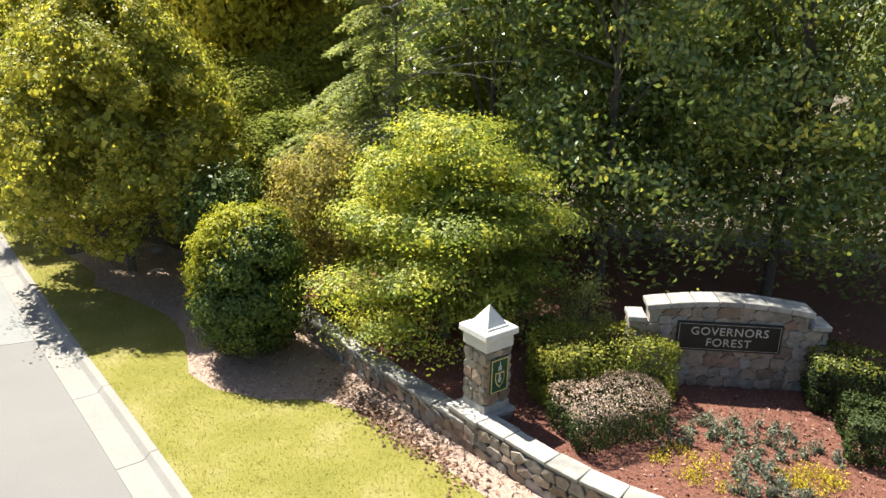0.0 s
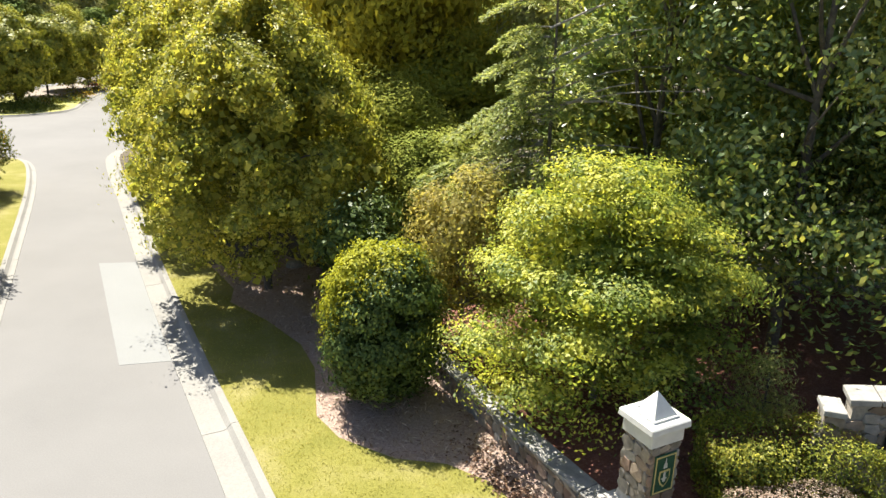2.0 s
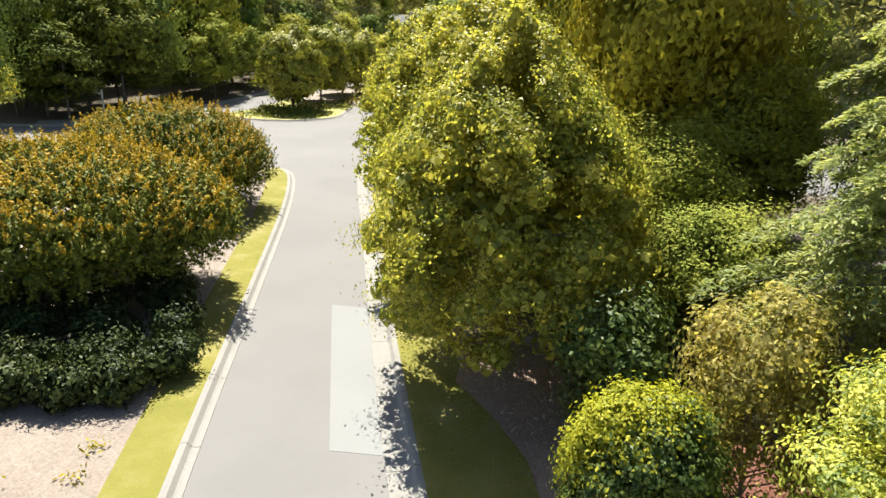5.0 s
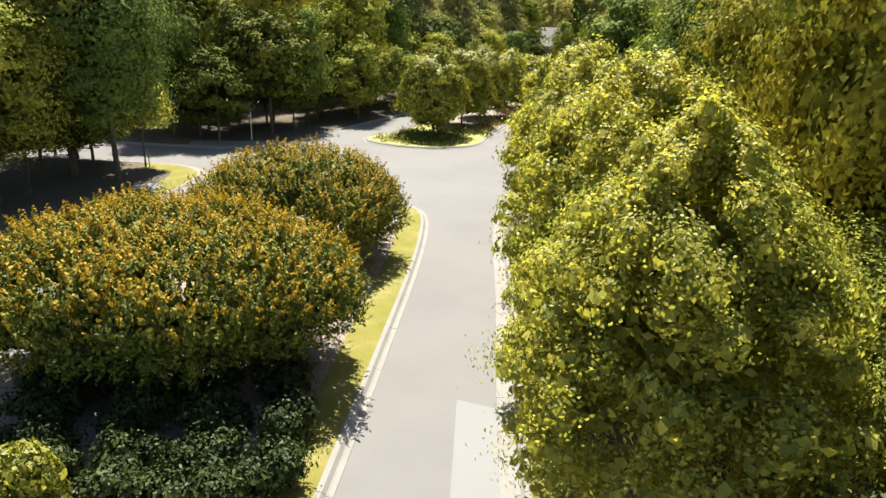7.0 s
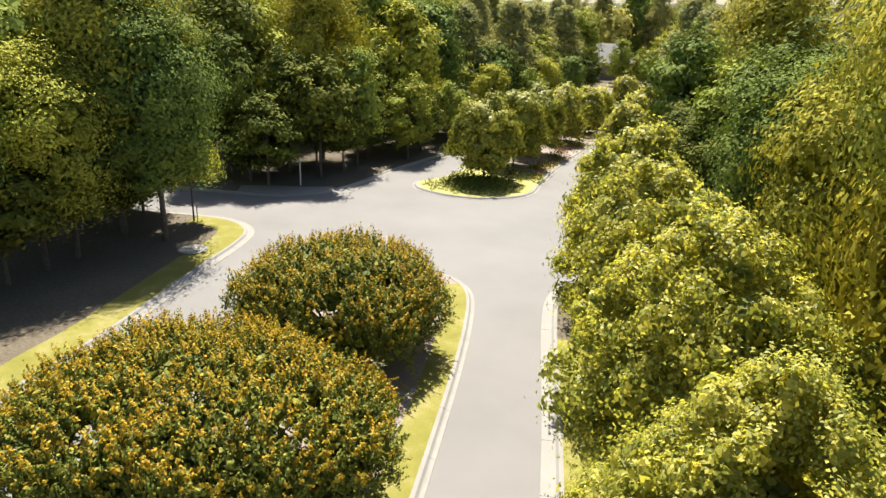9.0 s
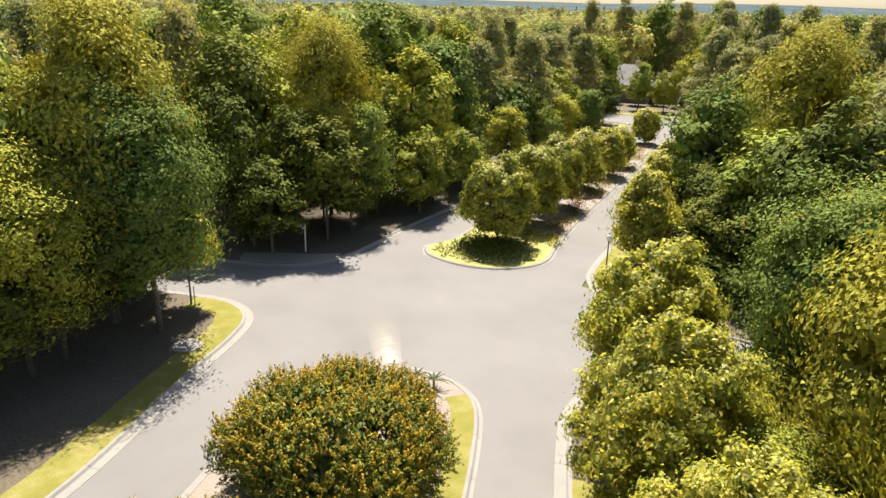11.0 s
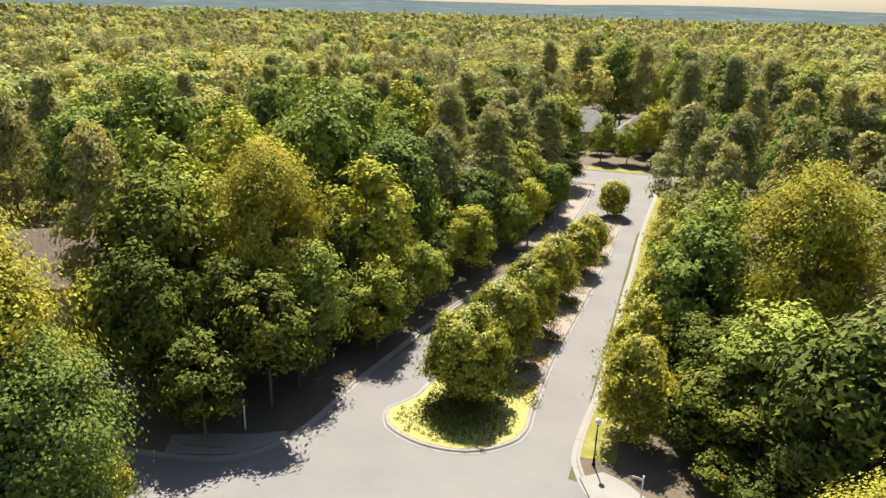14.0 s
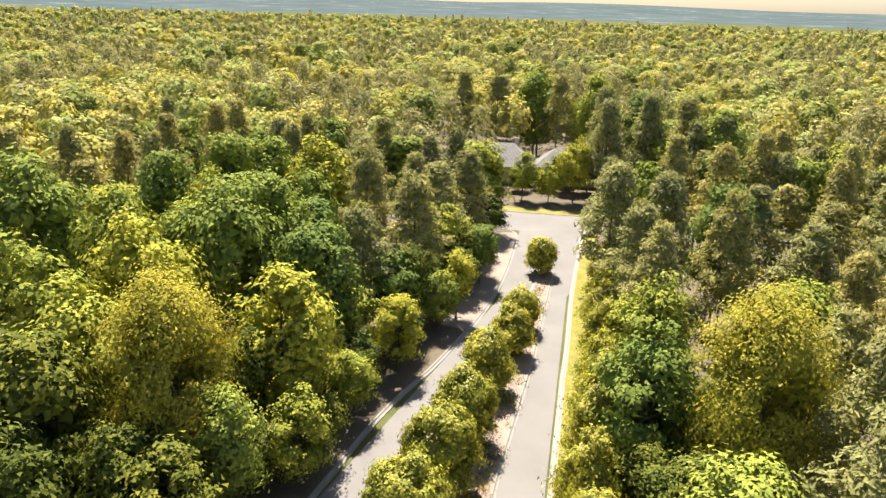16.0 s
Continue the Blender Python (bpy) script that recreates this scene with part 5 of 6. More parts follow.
part("pole", lathe([(0.05, 0.5), (0.042, 2.85), (0.065, 2.9), (0.065, 2.96), (0.03, 3.0)]), DARK_METAL, lamp)
part("globe", lathe([(0.06, 2.98), (0.15, 3.06), (0.19, 3.2), (0.17, 3.33), (0.1, 3.42), (0.02, 3.45)]), GLOBE, lamp, "white globe")
part("finial", lathe([(0.06, 3.43), (0.04, 3.5), (0.008, 3.58)], 8), DARK_METAL, lamp)


def sign_post(at, h, rz, label, arms):
    ob = thing("street_sign", at, label, "street sign", "street signs", rz)
    part("post", block((0.09, 0.09, h), (0, 0, 0), 0.008), WHITE, ob, "white square post")
    part("post_cap", block((0.13, 0.13, 0.05), (0, 0, h), 0.01, 0.5), WHITE, ob)
    for k, a in enumerate(arms):
        o = part("name_blade", block((0.62, 0.025, 0.15), (-0.34, 0, 0), 0.004), WHITE, ob, "pale street name blade")
        o.matrix_basis = pose(0, 0, h - 0.28, 0, 0, a)
        o2 = part("writing_bar", block((0.4, 0.006, 0.05), (-0.34, 0, 0.05), 0.001), GREEN, o)
        o2.matrix_basis = pose(0, -0.017, 0)
    return ob


sign_post((-55.3, 40.5), 2.25, 40, "white street name post at the wood's corner", (0, 90))
sign_post((-32.5, 52.7), 2.1, 20, "white street name post on the concrete apron", (0,))
inlet = thing("storm_inlet", (-55.2, 37.35, 0.0), "dark kerbside storm drain inlet at the corner", "drain inlet", "", 40)
part("opening", block((3.4, 0.06, 0.12), (0, 0.27, 0.015), 0.01), DARK_METAL, inlet, "dark opening")
part("lid", block((3.8, 1.0, 0.14), (0, 0.8, 0.005), 0.01), CONCRETE, inlet, "concrete lid")
cover = thing("utility_cover", (-45.4, 26.6), "round pale concrete utility cover in the shaded bed", "utility cover")
part("disc", lathe([(0.85, 0), (0.87, 0.06), (0.8, 0.1), (0.3, 0.11), (0.02, 0.11)], 20), CONCRETE, cover)
for x, y, s in ((-34.6, 33.6, 0.5), (-35.6, 33.2, 0.42), (-33.6, 34.2, 0.36), (-9.6, 22.6, 0.3)):
    bm = bmesh.new()
    bmesh.ops.create_icosphere(bm, subdivisions=2, radius=s)
    for v in bm.verts:
        v.co *= 1 + 0.25 * noise.noise(v.co * 2.3 + Vector((x, y, 0)))
        v.co.z = max(v.co.z * 0.55, -0.08)
    ob = part("boulder", bm, STONE, None)
    ob.location = (x, y, LAND + 0.02)
    tagged(ob, "low weathered boulder in the straw bed", "boulder", "boulders")


# ---- houses ----
def house(at, rz, size, wall_h, roof_h, roof_mat, label):
    """Hipped roof house with gable dormer, door and windows."""
    w, d = size
    ob = thing("house", at, label, "house", "houses", rz)
    part("wall", block((w, d, wall_h), (0, 0, 0), 0.0), BRICK_WALL, ob)
    o = 0.5
    bm = bmesh.new()
    c = [bm.verts.new(p) for p in ((-w / 2 - o, -d / 2 - o, wall_h), (w / 2 + o, -d / 2 - o, wall_h), (w / 2 + o, d / 2 + o, wall_h), (-w / 2 - o, d / 2 + o, wall_h))]
    a, b = bm.verts.new((-w / 2 + d * 0.42, 0, wall_h + roof_h)), bm.verts.new((w / 2 - d * 0.42, 0, wall_h + roof_h))
    for f in ((c[0], c[1], b, a), (c[1], c[2], b), (c[2], c[3], a, b), (c[3], c[0], a), (c[3], c[2], c[1], c[0])):
        bm.faces.new(f)
    roof = part("roof", bm, roof_mat, ob, "shingled hip roof")
    part("chimney", block((0.9, 0.7, roof_h + 0.8), (w * 0.22, d * 0.2, wall_h), 0.02), BRICK_WALL, roof)
    bm = bmesh.new()
    g = [bm.verts.new(p) for p in ((-w * 0.3, -d / 2 - 1.2, wall_h), (w * 0.02, -d / 2 - 1.2, wall_h), (-w * 0.14, -d / 2 - 1.2, wall_h + roof_h * 0.8), (-w * 0.3, 0, wall_h), (w * 0.02, 0, wall_h), (-w * 0.14, 0, wall_h + roof_h * 0.8))]
    for f in ((g[0], g[1], g[2]), (g[0], g[2], g[5], g[3]), (g[1], g[4], g[5], g[2])):
        bm.faces.new(f)
    part("gable", bm, roof_mat, roof)
    for k in range(5):
        x = -w / 2 + (k + 0.5) * w / 5
        if k == 2:
            dr = part("door", block((1.0, 0.08, 2.1), (x, -d / 2 - 0.03, 0), 0.01), WHITE, ob, "white front door")
        else:
            wi = part("window", block((1.3, 0.08, 1.6), (x, -d / 2 - 0.02, 0.9), 0.01), WHITE, ob, "white-framed window")
            part("pane", block((1.1, 0.03, 1.4), (x, -d / 2 - 0.06, 1.0), 0.004), PANE, wi)
    return ob


house((-101.5, 150.5), 28, (13, 10), 3.6, 4.0, ROOF, "pale house with a grey hip roof among the trees")
house((-89.0, 158.5), 25, (15, 10), 3.4, 3.6, ROOF, "long pale house with a grey roof among the trees")
house((-84.5, 38.6), 60, (15, 11), 4.2, 3.6, ROOF_TAN, "house with a tan shingle roof behind the wood")
house((-120, 112), 10, (14, 10), 4.0, 4.0, ROOF, "house with a grey hip roof deep in the wood")
house((-255, 120), 40, (16, 11), 5.0, 4.0, ROOF, "distant pale house in the forest")

# ---- woods ----
def broadleaf(seed, h, rr, count, leaf, lobes=56):
    """A round-topped crown of many rounded masses of leaves, on a trunk with limbs."""
    g = np.random.default_rng(seed)
    tall = h * g.uniform(0.40, 0.46)
    q, mids = crown(g, (rr, rr, tall), lobes, rr * 0.3, count, leaf, 0.85, 0.5, 0.68, -0.92, None, 0.06, dome=1.1, top_heavy=0.15, tri=True, shell=(0.6, 1.0), spread=0.3)
    q = np.concatenate([q, cores(g, mids * 0.78, rr * 0.2, 0.85, 19 if count < 9000 else 40, 0.9 if count < 9000 else 0.55, True)])
    c = q.mean(1, keepdims=True)
    q[:, :, :2] += c[:, :, :2] * (0.3 * np.clip(-c[:, :, 2:] / tall, 0, 1))
    lean = g.normal(size=2) * 0.05
    q[:, :, :2] += q[:, :, 2:] * lean
    q[:, :, 2] += h * 0.985 - tall
    mids = mids + np.array((0, 0, h * 0.985 - tall))
    return wood(g, h * 0.2, h * 0.85, 0.2, mids, 5), q


def pine_tree(seed, h, rr, count, leaf, full=True):
    """A tall open crown of needle tufts along rising boughs."""
    rr *= 1.3
    g = np.random.default_rng(seed)
    n = 70 if full else 34
    z = np.sort(g.uniform(0.3, 0.98, n)) * h
    rad = rr * np.clip((1.03 - z / h) / 0.5, 0.1, 1.0) * g.uniform(0.45, 1.0, n)
    a = np.arange(n) * 2.4 + g.normal(size=n) * 0.3
    mids = np.stack([rad * np.cos(a), rad * np.sin(a), z], 1)
    which = g.integers(0, n, count)
    e = g.normal(size=(count, 3))
    e[:, 2] += 0.5
    e = unit(e)
    out = unit(mids * np.array((1, 1, 0)) + 1e-3)
    pos = mids[which] + e * np.array((1.0, 1.0, 0.62)) * rr * (0.3 if full else 0.42) * g.uniform(0.55, 1.1, count)[:, None]
    nrm = unit(e * 0.6 + out[which] * 0.5 + np.array((0, 0, 0.65)) + g.normal(size=(count, 3)) * 0.4)
    q = leaf_quads(g, pos, nrm, np.full(count, leaf), 0.34, 0.05, e * 0.8 + np.array((0, 0, 0.8)), True)
    if full:
        q = np.concatenate([q, cores(g, mids[::2] * np.array((0.7, 0.7, 1)), rr * 0.2, 0.8, 12 if count < 9000 else 40, 0.8 if count < 9000 else 0.4, True)])
    v, f = [], []
    tube(v, f, (0, 0, -0.1), (0.1, 0.1, h * 0.97), 0.2, 0.03, 6, (0.15, 0.1, 0))
    for m in mids[::3]:
        tube(v, f, (0, 0, m[2] - 0.4), m, 0.06, 0.015, 4)
    return (v, f), q


def tree_proto(kind, seed, *args):
    (v, f), q = pine_tree(seed, *args) if kind == "pine" else broadleaf(seed, *args)
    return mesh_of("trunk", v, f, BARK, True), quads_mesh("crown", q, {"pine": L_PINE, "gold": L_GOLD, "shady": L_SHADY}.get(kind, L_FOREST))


OAKS = [tree_proto("oak", 100 + k, 16.0, 4.4, 6500, 0.42) for k in range(6)]
OAKS_FINE = [tree_proto("oak", 150 + k, 16.0, 4.4, 34000, 0.17, 110) for k in range(4)]
OAKS_GOLD = [tree_proto("gold", 160 + k, 16.0, 4.4, 30000, 0.19, 100) for k in range(3)]
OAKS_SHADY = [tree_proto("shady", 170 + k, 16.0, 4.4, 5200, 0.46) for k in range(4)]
OAKS_LIGHT = [tree_proto("oak", 110 + k, 16.0, 4.4, 3600, 0.55) for k in range(6)]
PINES_LIGHT = [tree_proto("pine", 125 + k, 17.0, 3.0, 3400, 0.62) for k in range(4)]
PINES_FINE = [tree_proto("pine", 135 + k, 17.0, 3.0, 13000, 0.3) for k in range(2)]
PINES = [tree_proto("pine", 120 + k, 17.0, 3.0, 5200, 0.52) for k in range(4)]


def forest_tree(kind, x, y, h, width, g, z=LAND, light=False):
    close = min(math.hypot(x - a, y - b) for a, b in ((0, 0), (-5, 9), (-10, 14), (-16, 19), (-24, 25))) < 25
    protos = (OAKS_FINE if close else OAKS_LIGHT if light else OAKS) if kind == "oak" else (PINES_FINE if close else PINES_LIGHT if light else PINES)
    if kind == "gold":
        protos = OAKS_GOLD
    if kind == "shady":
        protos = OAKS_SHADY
    tr, cr = protos[g.integers(len(protos))]
    base = 17.0 if kind == "pine" else 16.0
    ob = thing("pine_tree" if kind == "pine" else "broadleaf_tree", (x, y, z), {"oak": "tall broadleaf tree in the wood", "gold": "tall broadleaf tree with golden-green leaves", "shady": "broadleaf tree at the edge of the wood, shade put into its dark green leaves"}.get(kind, "tall grey-green pine in the wood"), "tree", "woodland trees")
    ob.matrix_basis = pose(x, y, z, 0, 0, g.uniform(0, 360)) @ Matrix.Diagonal((width, width, h / base, 1))
    part("trunk", tr, None, ob)
    part("crown", cr, None, ob)
    return ob


g = np.random.default_rng(7)
placed = []
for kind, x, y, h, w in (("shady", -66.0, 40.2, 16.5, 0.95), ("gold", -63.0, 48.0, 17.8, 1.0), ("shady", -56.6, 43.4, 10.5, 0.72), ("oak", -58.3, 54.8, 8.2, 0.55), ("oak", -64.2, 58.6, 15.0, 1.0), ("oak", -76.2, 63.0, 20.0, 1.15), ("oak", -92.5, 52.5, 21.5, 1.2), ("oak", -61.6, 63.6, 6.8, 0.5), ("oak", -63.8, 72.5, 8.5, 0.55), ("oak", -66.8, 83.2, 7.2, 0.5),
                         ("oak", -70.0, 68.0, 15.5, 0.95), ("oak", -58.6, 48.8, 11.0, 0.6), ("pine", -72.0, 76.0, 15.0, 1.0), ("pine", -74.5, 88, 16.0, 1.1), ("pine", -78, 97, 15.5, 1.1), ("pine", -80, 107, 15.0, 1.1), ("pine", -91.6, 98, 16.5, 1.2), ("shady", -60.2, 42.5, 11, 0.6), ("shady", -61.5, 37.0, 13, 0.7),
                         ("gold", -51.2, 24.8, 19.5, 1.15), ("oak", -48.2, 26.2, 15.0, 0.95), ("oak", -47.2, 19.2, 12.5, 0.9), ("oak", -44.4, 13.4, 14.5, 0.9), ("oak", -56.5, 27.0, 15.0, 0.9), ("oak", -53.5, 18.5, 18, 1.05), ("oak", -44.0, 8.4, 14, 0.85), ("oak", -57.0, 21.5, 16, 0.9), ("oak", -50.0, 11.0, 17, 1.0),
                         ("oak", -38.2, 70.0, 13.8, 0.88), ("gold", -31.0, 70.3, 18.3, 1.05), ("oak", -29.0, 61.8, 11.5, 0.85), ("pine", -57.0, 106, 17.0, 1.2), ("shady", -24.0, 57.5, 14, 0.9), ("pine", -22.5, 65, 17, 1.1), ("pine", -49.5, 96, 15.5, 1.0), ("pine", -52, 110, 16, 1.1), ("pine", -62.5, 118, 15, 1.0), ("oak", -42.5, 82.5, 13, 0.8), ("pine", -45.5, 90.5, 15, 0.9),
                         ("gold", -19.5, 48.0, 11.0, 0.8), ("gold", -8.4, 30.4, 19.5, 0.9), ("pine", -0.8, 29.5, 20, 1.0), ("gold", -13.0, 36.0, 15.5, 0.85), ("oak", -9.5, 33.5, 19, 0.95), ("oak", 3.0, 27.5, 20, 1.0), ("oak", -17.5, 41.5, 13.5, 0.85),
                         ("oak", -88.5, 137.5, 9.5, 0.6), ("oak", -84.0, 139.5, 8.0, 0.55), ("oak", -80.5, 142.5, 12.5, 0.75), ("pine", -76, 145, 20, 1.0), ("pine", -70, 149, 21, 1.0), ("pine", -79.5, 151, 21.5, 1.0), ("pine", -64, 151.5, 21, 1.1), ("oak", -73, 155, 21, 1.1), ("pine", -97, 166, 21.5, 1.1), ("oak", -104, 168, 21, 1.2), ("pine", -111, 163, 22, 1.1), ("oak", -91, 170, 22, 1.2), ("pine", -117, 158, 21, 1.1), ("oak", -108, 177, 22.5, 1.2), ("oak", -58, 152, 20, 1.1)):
    forest_tree(kind, x, y, h, w, g)
    placed.append((x, y))
# the young tree on the corner, with a stake
young = plant("corner_tree", (-51.0, 29.3), "young yellow-green tree with a thin trunk on the corner verge", "tree", "", 130, (1.7, 1.7, 2.3), 4.1, 28, 0.6, 4200, 0.3, L_STREET, 0.07, limbs=12, low=-0.8, h0=1.6)
part("stake", block((0.05, 0.05, 1.3), (0.35, 0.1, 0), 0.004), PALE_BARK, young)
# row of slim street trees beyond the side street
for k in range(9):
    t = k / 8
    x, y = np.interp(k, range(9), (-36.6, -39.3, -41.5, -43.8, -46.2, -48.8, -51.6, -54.4, -57.2)), np.interp(k, range(9), (58.6, 64.2, 69.6, 75.2, 81.0, 87.0, 93.2, 99.6, 106))
    plant("street_tree", (x, y), "slim yellow-olive street tree in the verge row", "tree", "verge row", 140 + k, (2.35, 2.35, 4.0 - 0.1 * k), 4.2 - 0.1 * k, 46, 0.7, 12000 if k < 4 else 7000, 0.25, L_STREET, 0.09, limbs=6, low=-0.96, h0=0.5, width=0.6, core_r=0.4, jitter=0.55, dome=0.8, spread=0.34, taper=0.42, skirt=0.3, tri=True)

ROADS = [RIGHT_NEAR, RIGHT_FAR, LEFT_NEAR, LEFT_FAR, FAR_SIDE]
road_poly = [(17, -16.5), (-10, -22), (-35, 12), (-46, 31), (-92, 2), (-97, 12), (-58, 36), (-54, 39), (-55, 50), (-66, 94), (-79, 121), (-142, 97), (-142, 108), (-88, 131), (-10, 168), (-9, 157), (-66, 131), (-60, 101), (-37, 52), (40, 68), (41, 57), (-24, 42), (-26, 38)]
houses = np.array(((-101.5, 150.5), (-89, 158.5), (-84.5, 38.6), (-120, 112), (-255, 120)))


def free_places(g, n, r0, r1, gap, clear, az0=-12.0, az1=88.0):
    """Spread places in a fan round the walk, clear of roads, houses and each other."""
    a = np.radians(g.uniform(az0, az1, n))
    d = np.sqrt(g.uniform(r0 * r0, r1 * r1, n))
    p = np.stack([-12 - np.sin(a) * d, 14 + np.cos(a) * d], 1)
    ok = ~inside(p, road_poly)
    for ln in ROADS:
        ok &= line_gap(p, ln) > clear
    for h in houses:
        ok &= np.linalg.norm(p - h, axis=1) > 9.0
        ok &= np.linalg.norm(p - h * 0.95 - np.array((-0.9, 1.2)), axis=1) > 3
    p = p[ok]
    keep = []
    cells = {}
    for q in placed:
        cells.setdefault((int(q[0] // gap), int(q[1] // gap)), []).append(q)
    for q in p:
        c = (int(q[0] // gap), int(q[1] // gap))
        if all((q[0] - o[0]) ** 2 + (q[1] - o[1]) ** 2 > gap * gap for i in (-1, 0, 1) for j in (-1, 0, 1) for o in cells.get((c[0] + i, c[1] + j), ())):
            cells.setdefault(c, []).append(tuple(q))
            keep.append(tuple(q))
    return keep


for x, y, h, w in ((-4.9, 23.0, 5, 0.45), (1.0, 23.8, 7, 0.6), (-7.0, 25.4, 6.5, 0.55), (-10.4, 29.5, 7, 0.6), (-15.5, 33.5, 6.5, 0.55), (-18.6, 38.0, 6.5, 0.55), (-6.0, 30.5, 8, 0.7), (0, 29.5, 9, 0.7), (5.5, 25.5, 8, 0.65), (10.5, 25.8, 9, 0.7), (16, 21, 10, 0.8), (-14.0, 41.0, 10, 0.8), (-6.5, 37.5, 11, 0.85), (-18.5, 57.5, 8, 0.7), (-26.5, 66.0, 7, 0.6), (-34.5, 64.0, 7, 0.5), (-34.8, 76.0, 8, 0.6), (-39.0, 79.5, 7, 0.5),
                  (-59.0, 38.0, 5.5, 0.5), (-57.6, 46.5, 6, 0.5), (-60.5, 51.5, 6, 0.5), (-60.0, 58.0, 6, 0.5), (-64.5, 67.5, 6, 0.5), (-66.0, 76.0, 6, 0.5), (-70.5, 92.0, 7, 0.6), (-73.0, 99.5, 7, 0.6), (-49.0, 16.0, 6, 0.6), (-54.5, 24.0, 6, 0.6), (-59, 26.5, 7, 0.6), (-44.0, 7.0, 7, 0.6), (-48.0, 21.0, 8, 0.75), (-51.3, 24.8, 6.5, 0.65), (-54.8, 27.4, 6, 0.6), (-46.0, 17.0, 7, 0.7),
                  (-31.5, 60.5, 7, 0.65), (-28.3, 58.6, 6, 0.6), (-25.3, 58.2, 6.5, 0.6), (-33.5, 65.5, 8, 0.7), (-97.5, 141.5, 4.5, 0.5), (-93.0, 143.5, 5, 0.5), (-90.5, 147.5, 4.5, 0.5), (-102.5, 139.5, 8, 0.7), (-86, 149.5, 9, 0.7), (-82, 151.5, 9, 0.7), (-34.6, 61.8, 3.5, 0.36), (-32.4, 59.6, 3.0, 0.36), (-29.6, 57.0, 3.2, 0.4), (-27.4, 56.6, 3.5, 0.4), (-27.0, 60.6, 5, 0.5), (-30.3, 61.8, 5, 0.5), (-33.0, 64.0, 4, 0.42)):
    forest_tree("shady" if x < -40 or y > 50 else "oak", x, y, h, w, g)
    placed.append((x, y))
for line, off, a, b, h0, h1 in ((LEFT_FAR, -2.5, (-72, 39), (-50, 118), 5.0, 9.0), (LEFT_FAR, -6.5, (-80, 36), (-54, 118), 7.0, 12.0), (RIGHT_FAR, 6.2, (-62, 57), (-36, 118), 4.0, 9.0), (LEFT_NEAR, -7.0, (-50, 2), (-38, 24), 4.0, 7.0)):
    o = offset_line(line, off)
    o = o[(o[:, 0] > a[0]) & (o[:, 0] < b[0]) & (o[:, 1] > a[1]) & (o[:, 1] < b[1])]
    for q in o[::3]:
        q = q + g.normal(size=2) * 0.5
        if all(math.hypot(q[0] - c[0], q[1] - c[1]) > 2.4 for c in placed):
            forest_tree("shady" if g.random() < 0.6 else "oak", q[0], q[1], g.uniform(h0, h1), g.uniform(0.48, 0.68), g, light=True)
            placed.append(tuple(q))
for a, b, n in (((-60, 126.5), (-10, 150), 15), ((-84, 117), (-138, 93), 14), ((-66, 146), (-12, 171), 12)):
    for k in range(n):
        q = (a[0] + (b[0] - a[0]) * k / n + g.normal() * 0.6, a[1] + (b[1] - a[1]) * k / n + g.normal() * 0.6)
        forest_tree("pine" if k % 3 else "oak", q[0], q[1], g.uniform(14, 19), g.uniform(0.8, 1.0), g, light=True)
        placed.append(q)
near = free_places(g, 3500, 24, 135, 6.8, 4.0)
near = [q for q in near if not (q[0] > -6 and q[1] < 24) and not (q[0] > -30 and q[1] < 45 and q[0] < -8)]
g.shuffle(near)
near.sort(key=lambda q: math.hypot(q[0] + 30, q[1] - 40))
for n, q in enumerate(near):
    piney = noise.noise(Vector((q[0] / 45, q[1] / 45, 2.0))) > 0.02 or (q[0] > -52 and q[1] > 76 and n % 4)
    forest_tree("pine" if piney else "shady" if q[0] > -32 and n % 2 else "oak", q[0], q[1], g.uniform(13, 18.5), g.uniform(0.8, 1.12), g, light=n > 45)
placed += near


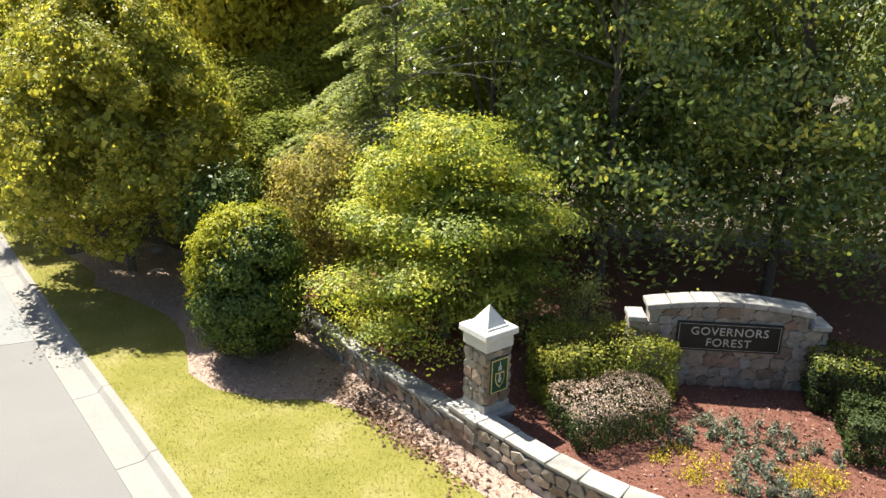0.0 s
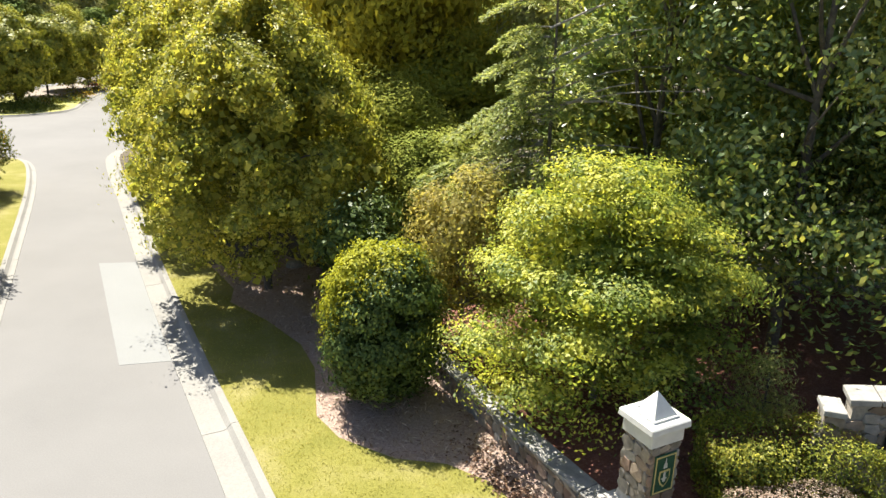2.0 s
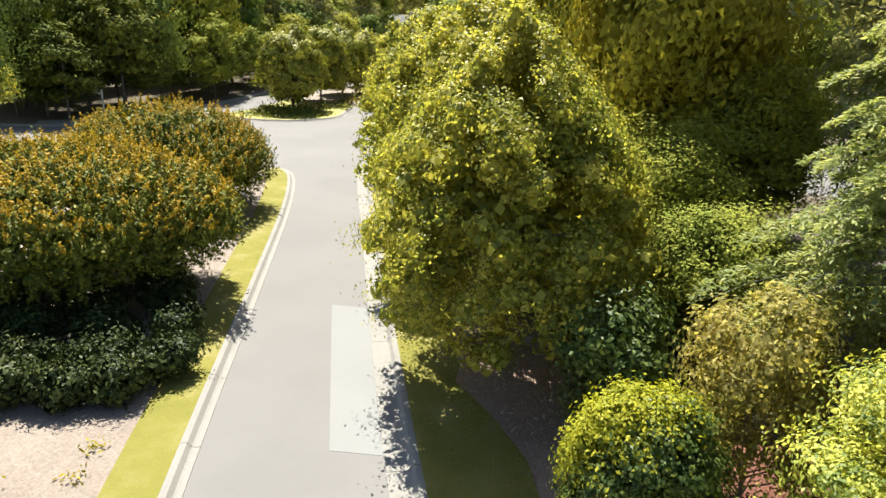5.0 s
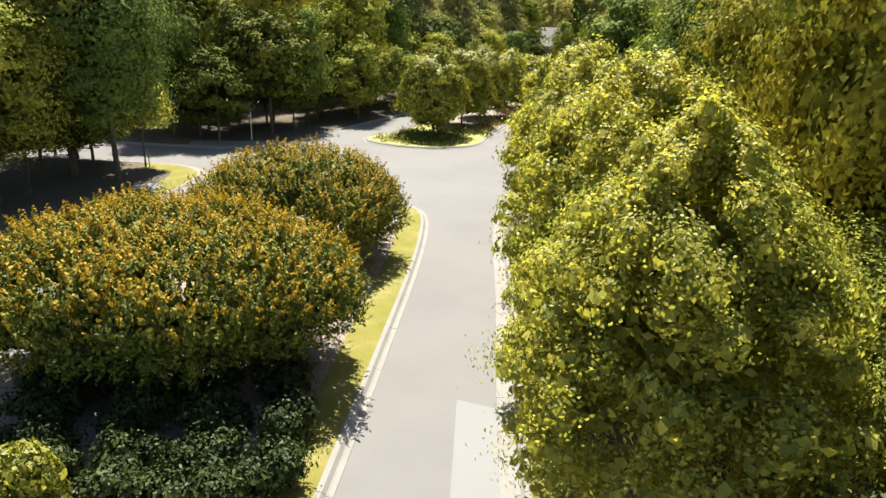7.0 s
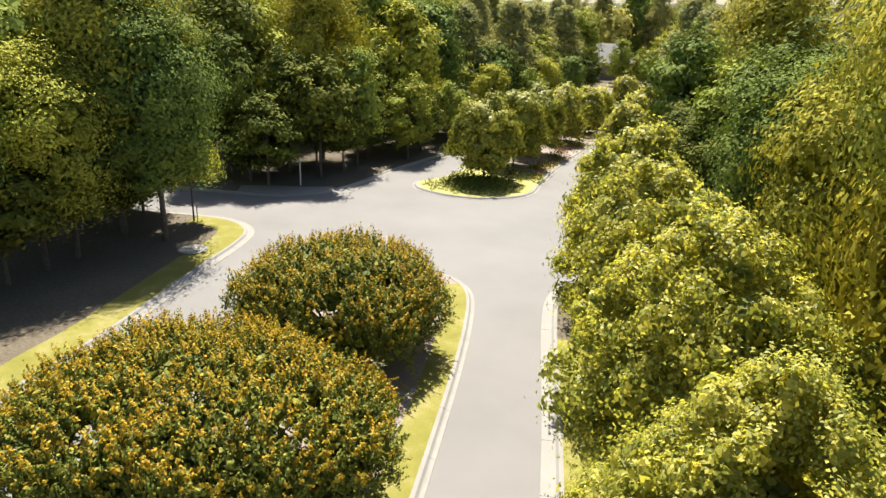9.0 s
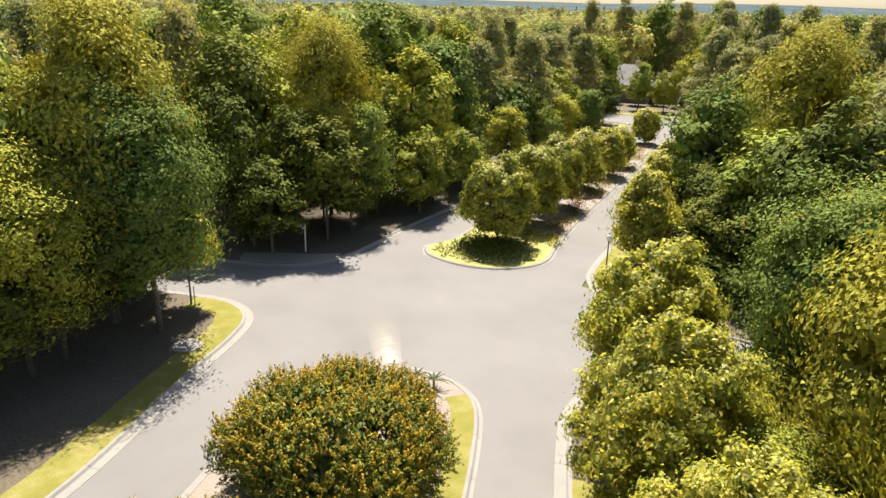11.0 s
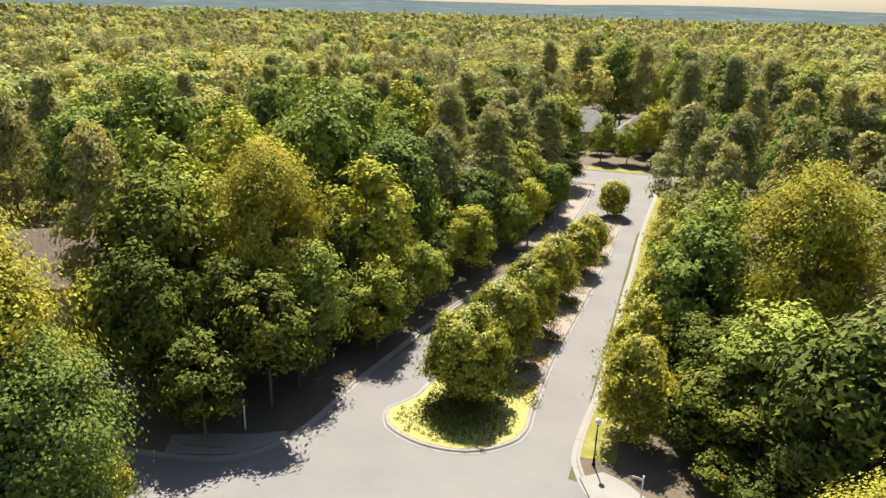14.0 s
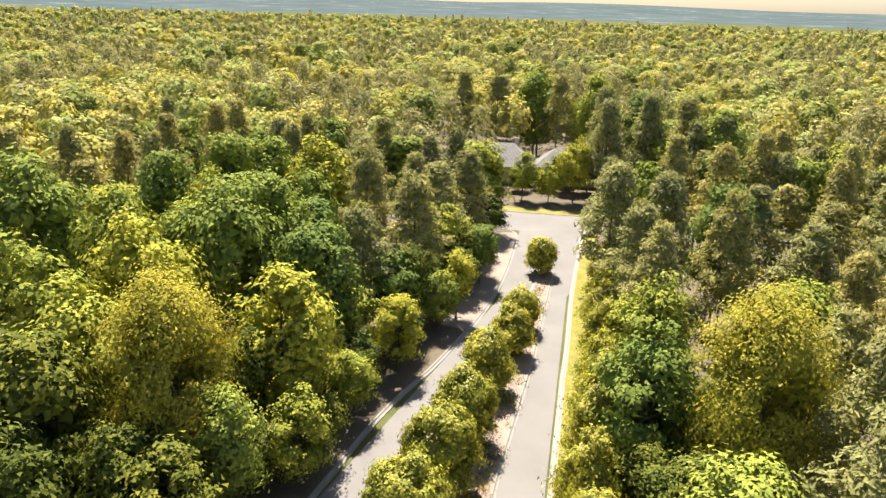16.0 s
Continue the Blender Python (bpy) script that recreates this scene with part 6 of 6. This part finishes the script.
def far_wood(name, places, quads, size, heights, g, label):
    """Many simple crowns of leaf clumps in one mesh, in five leaf tones."""
    pr = []
    for k in range(10):
        gg = np.random.default_rng(200 + k)
        if k < 7:
            wide = gg.uniform(3.9, 5.0)
            q, mm = crown(gg, (wide, wide, 6.0), 16, 1.75, quads, size, 0.9, 0.26, 0.8, -0.3, None, 0.05, dome=1.5, top_heavy=0.1, tri=True, shell=(0.6, 1.0))
            q = np.concatenate([q, cores(gg, mm * 0.8, 1.2, 0.9, 9, 0.95, True) if quads > 100 else cores(gg, mm[::3] * 0.85, 1.6, 1.1, 4, 0.95, True)])
            q[:, :, 2] += 9.5
        else:
            _, q = pine_tree(300 + k, 17.0, 3.0, quads, size * 1.2, False)
        pr.append(q)
    out, tone = [], []
    for x, y in places:
        piney = noise.noise(Vector((x / 45, y / 45, 2.0))) + g.normal() * 0.12 > 0.12
        q = pr[g.integers(7, 10)] if piney else pr[g.integers(0, 7)]
        mood = noise.noise(Vector((x / 80, y / 80, 9.0)))
        tone.append(np.full(len(q), 4 if piney else int(g.choice(4, p=(0.34, 0.28, 0.24, 0.14) if mood > 0 else (0.2, 0.3, 0.28, 0.22))), dtype=np.int32))
        a = g.uniform(0, 2 * math.pi)
        c, s, k = math.cos(a), math.sin(a), g.uniform(0.85, 1.3)
        h = g.uniform(*heights) / 16.0
        lift = 62 * min(1.0, max(0.0, (math.hypot(x, y) - 700) / 3300))
        o = np.empty_like(q)
        o[:, :, 0] = (q[:, :, 0] * c - q[:, :, 1] * s) * k + x
        o[:, :, 1] = (q[:, :, 0] * s + q[:, :, 1] * c) * k + y
        o[:, :, 2] = q[:, :, 2] * h + lift - 0.6
        out.append(o)
    me = quads_mesh(name, np.concatenate(out), L_FAR[0])
    for m in L_FAR[1:]:
        me.materials.append(m)
    me.polygons.foreach_set("material_index", np.concatenate(tone))
    return tagged(new(name, me), label, "forest", "", "stuff")


mid_places = free_places(g, 5000, 125, 290, 7.0, 5.0)
far_wood("middle_wood", mid_places, 560, 0.8, (12, 19), g, "unbroken mixed woodland beyond the houses")
placed = []
far_places = free_places(g, 3000, 290, 480, 8.2, 1.0, -2, 86)
far_wood("farther_wood", far_places, 220, 1.4, (11, 19), g, "unbroken green and yellow forest on rolling ground")
placed = []
far_places = free_places(g, 7000, 480, 1000, 10.5, 1.0, -2, 86)
far_wood("far_wood", far_places, 80, 2.4, (12, 19), g, "unbroken green forest running to the hills")
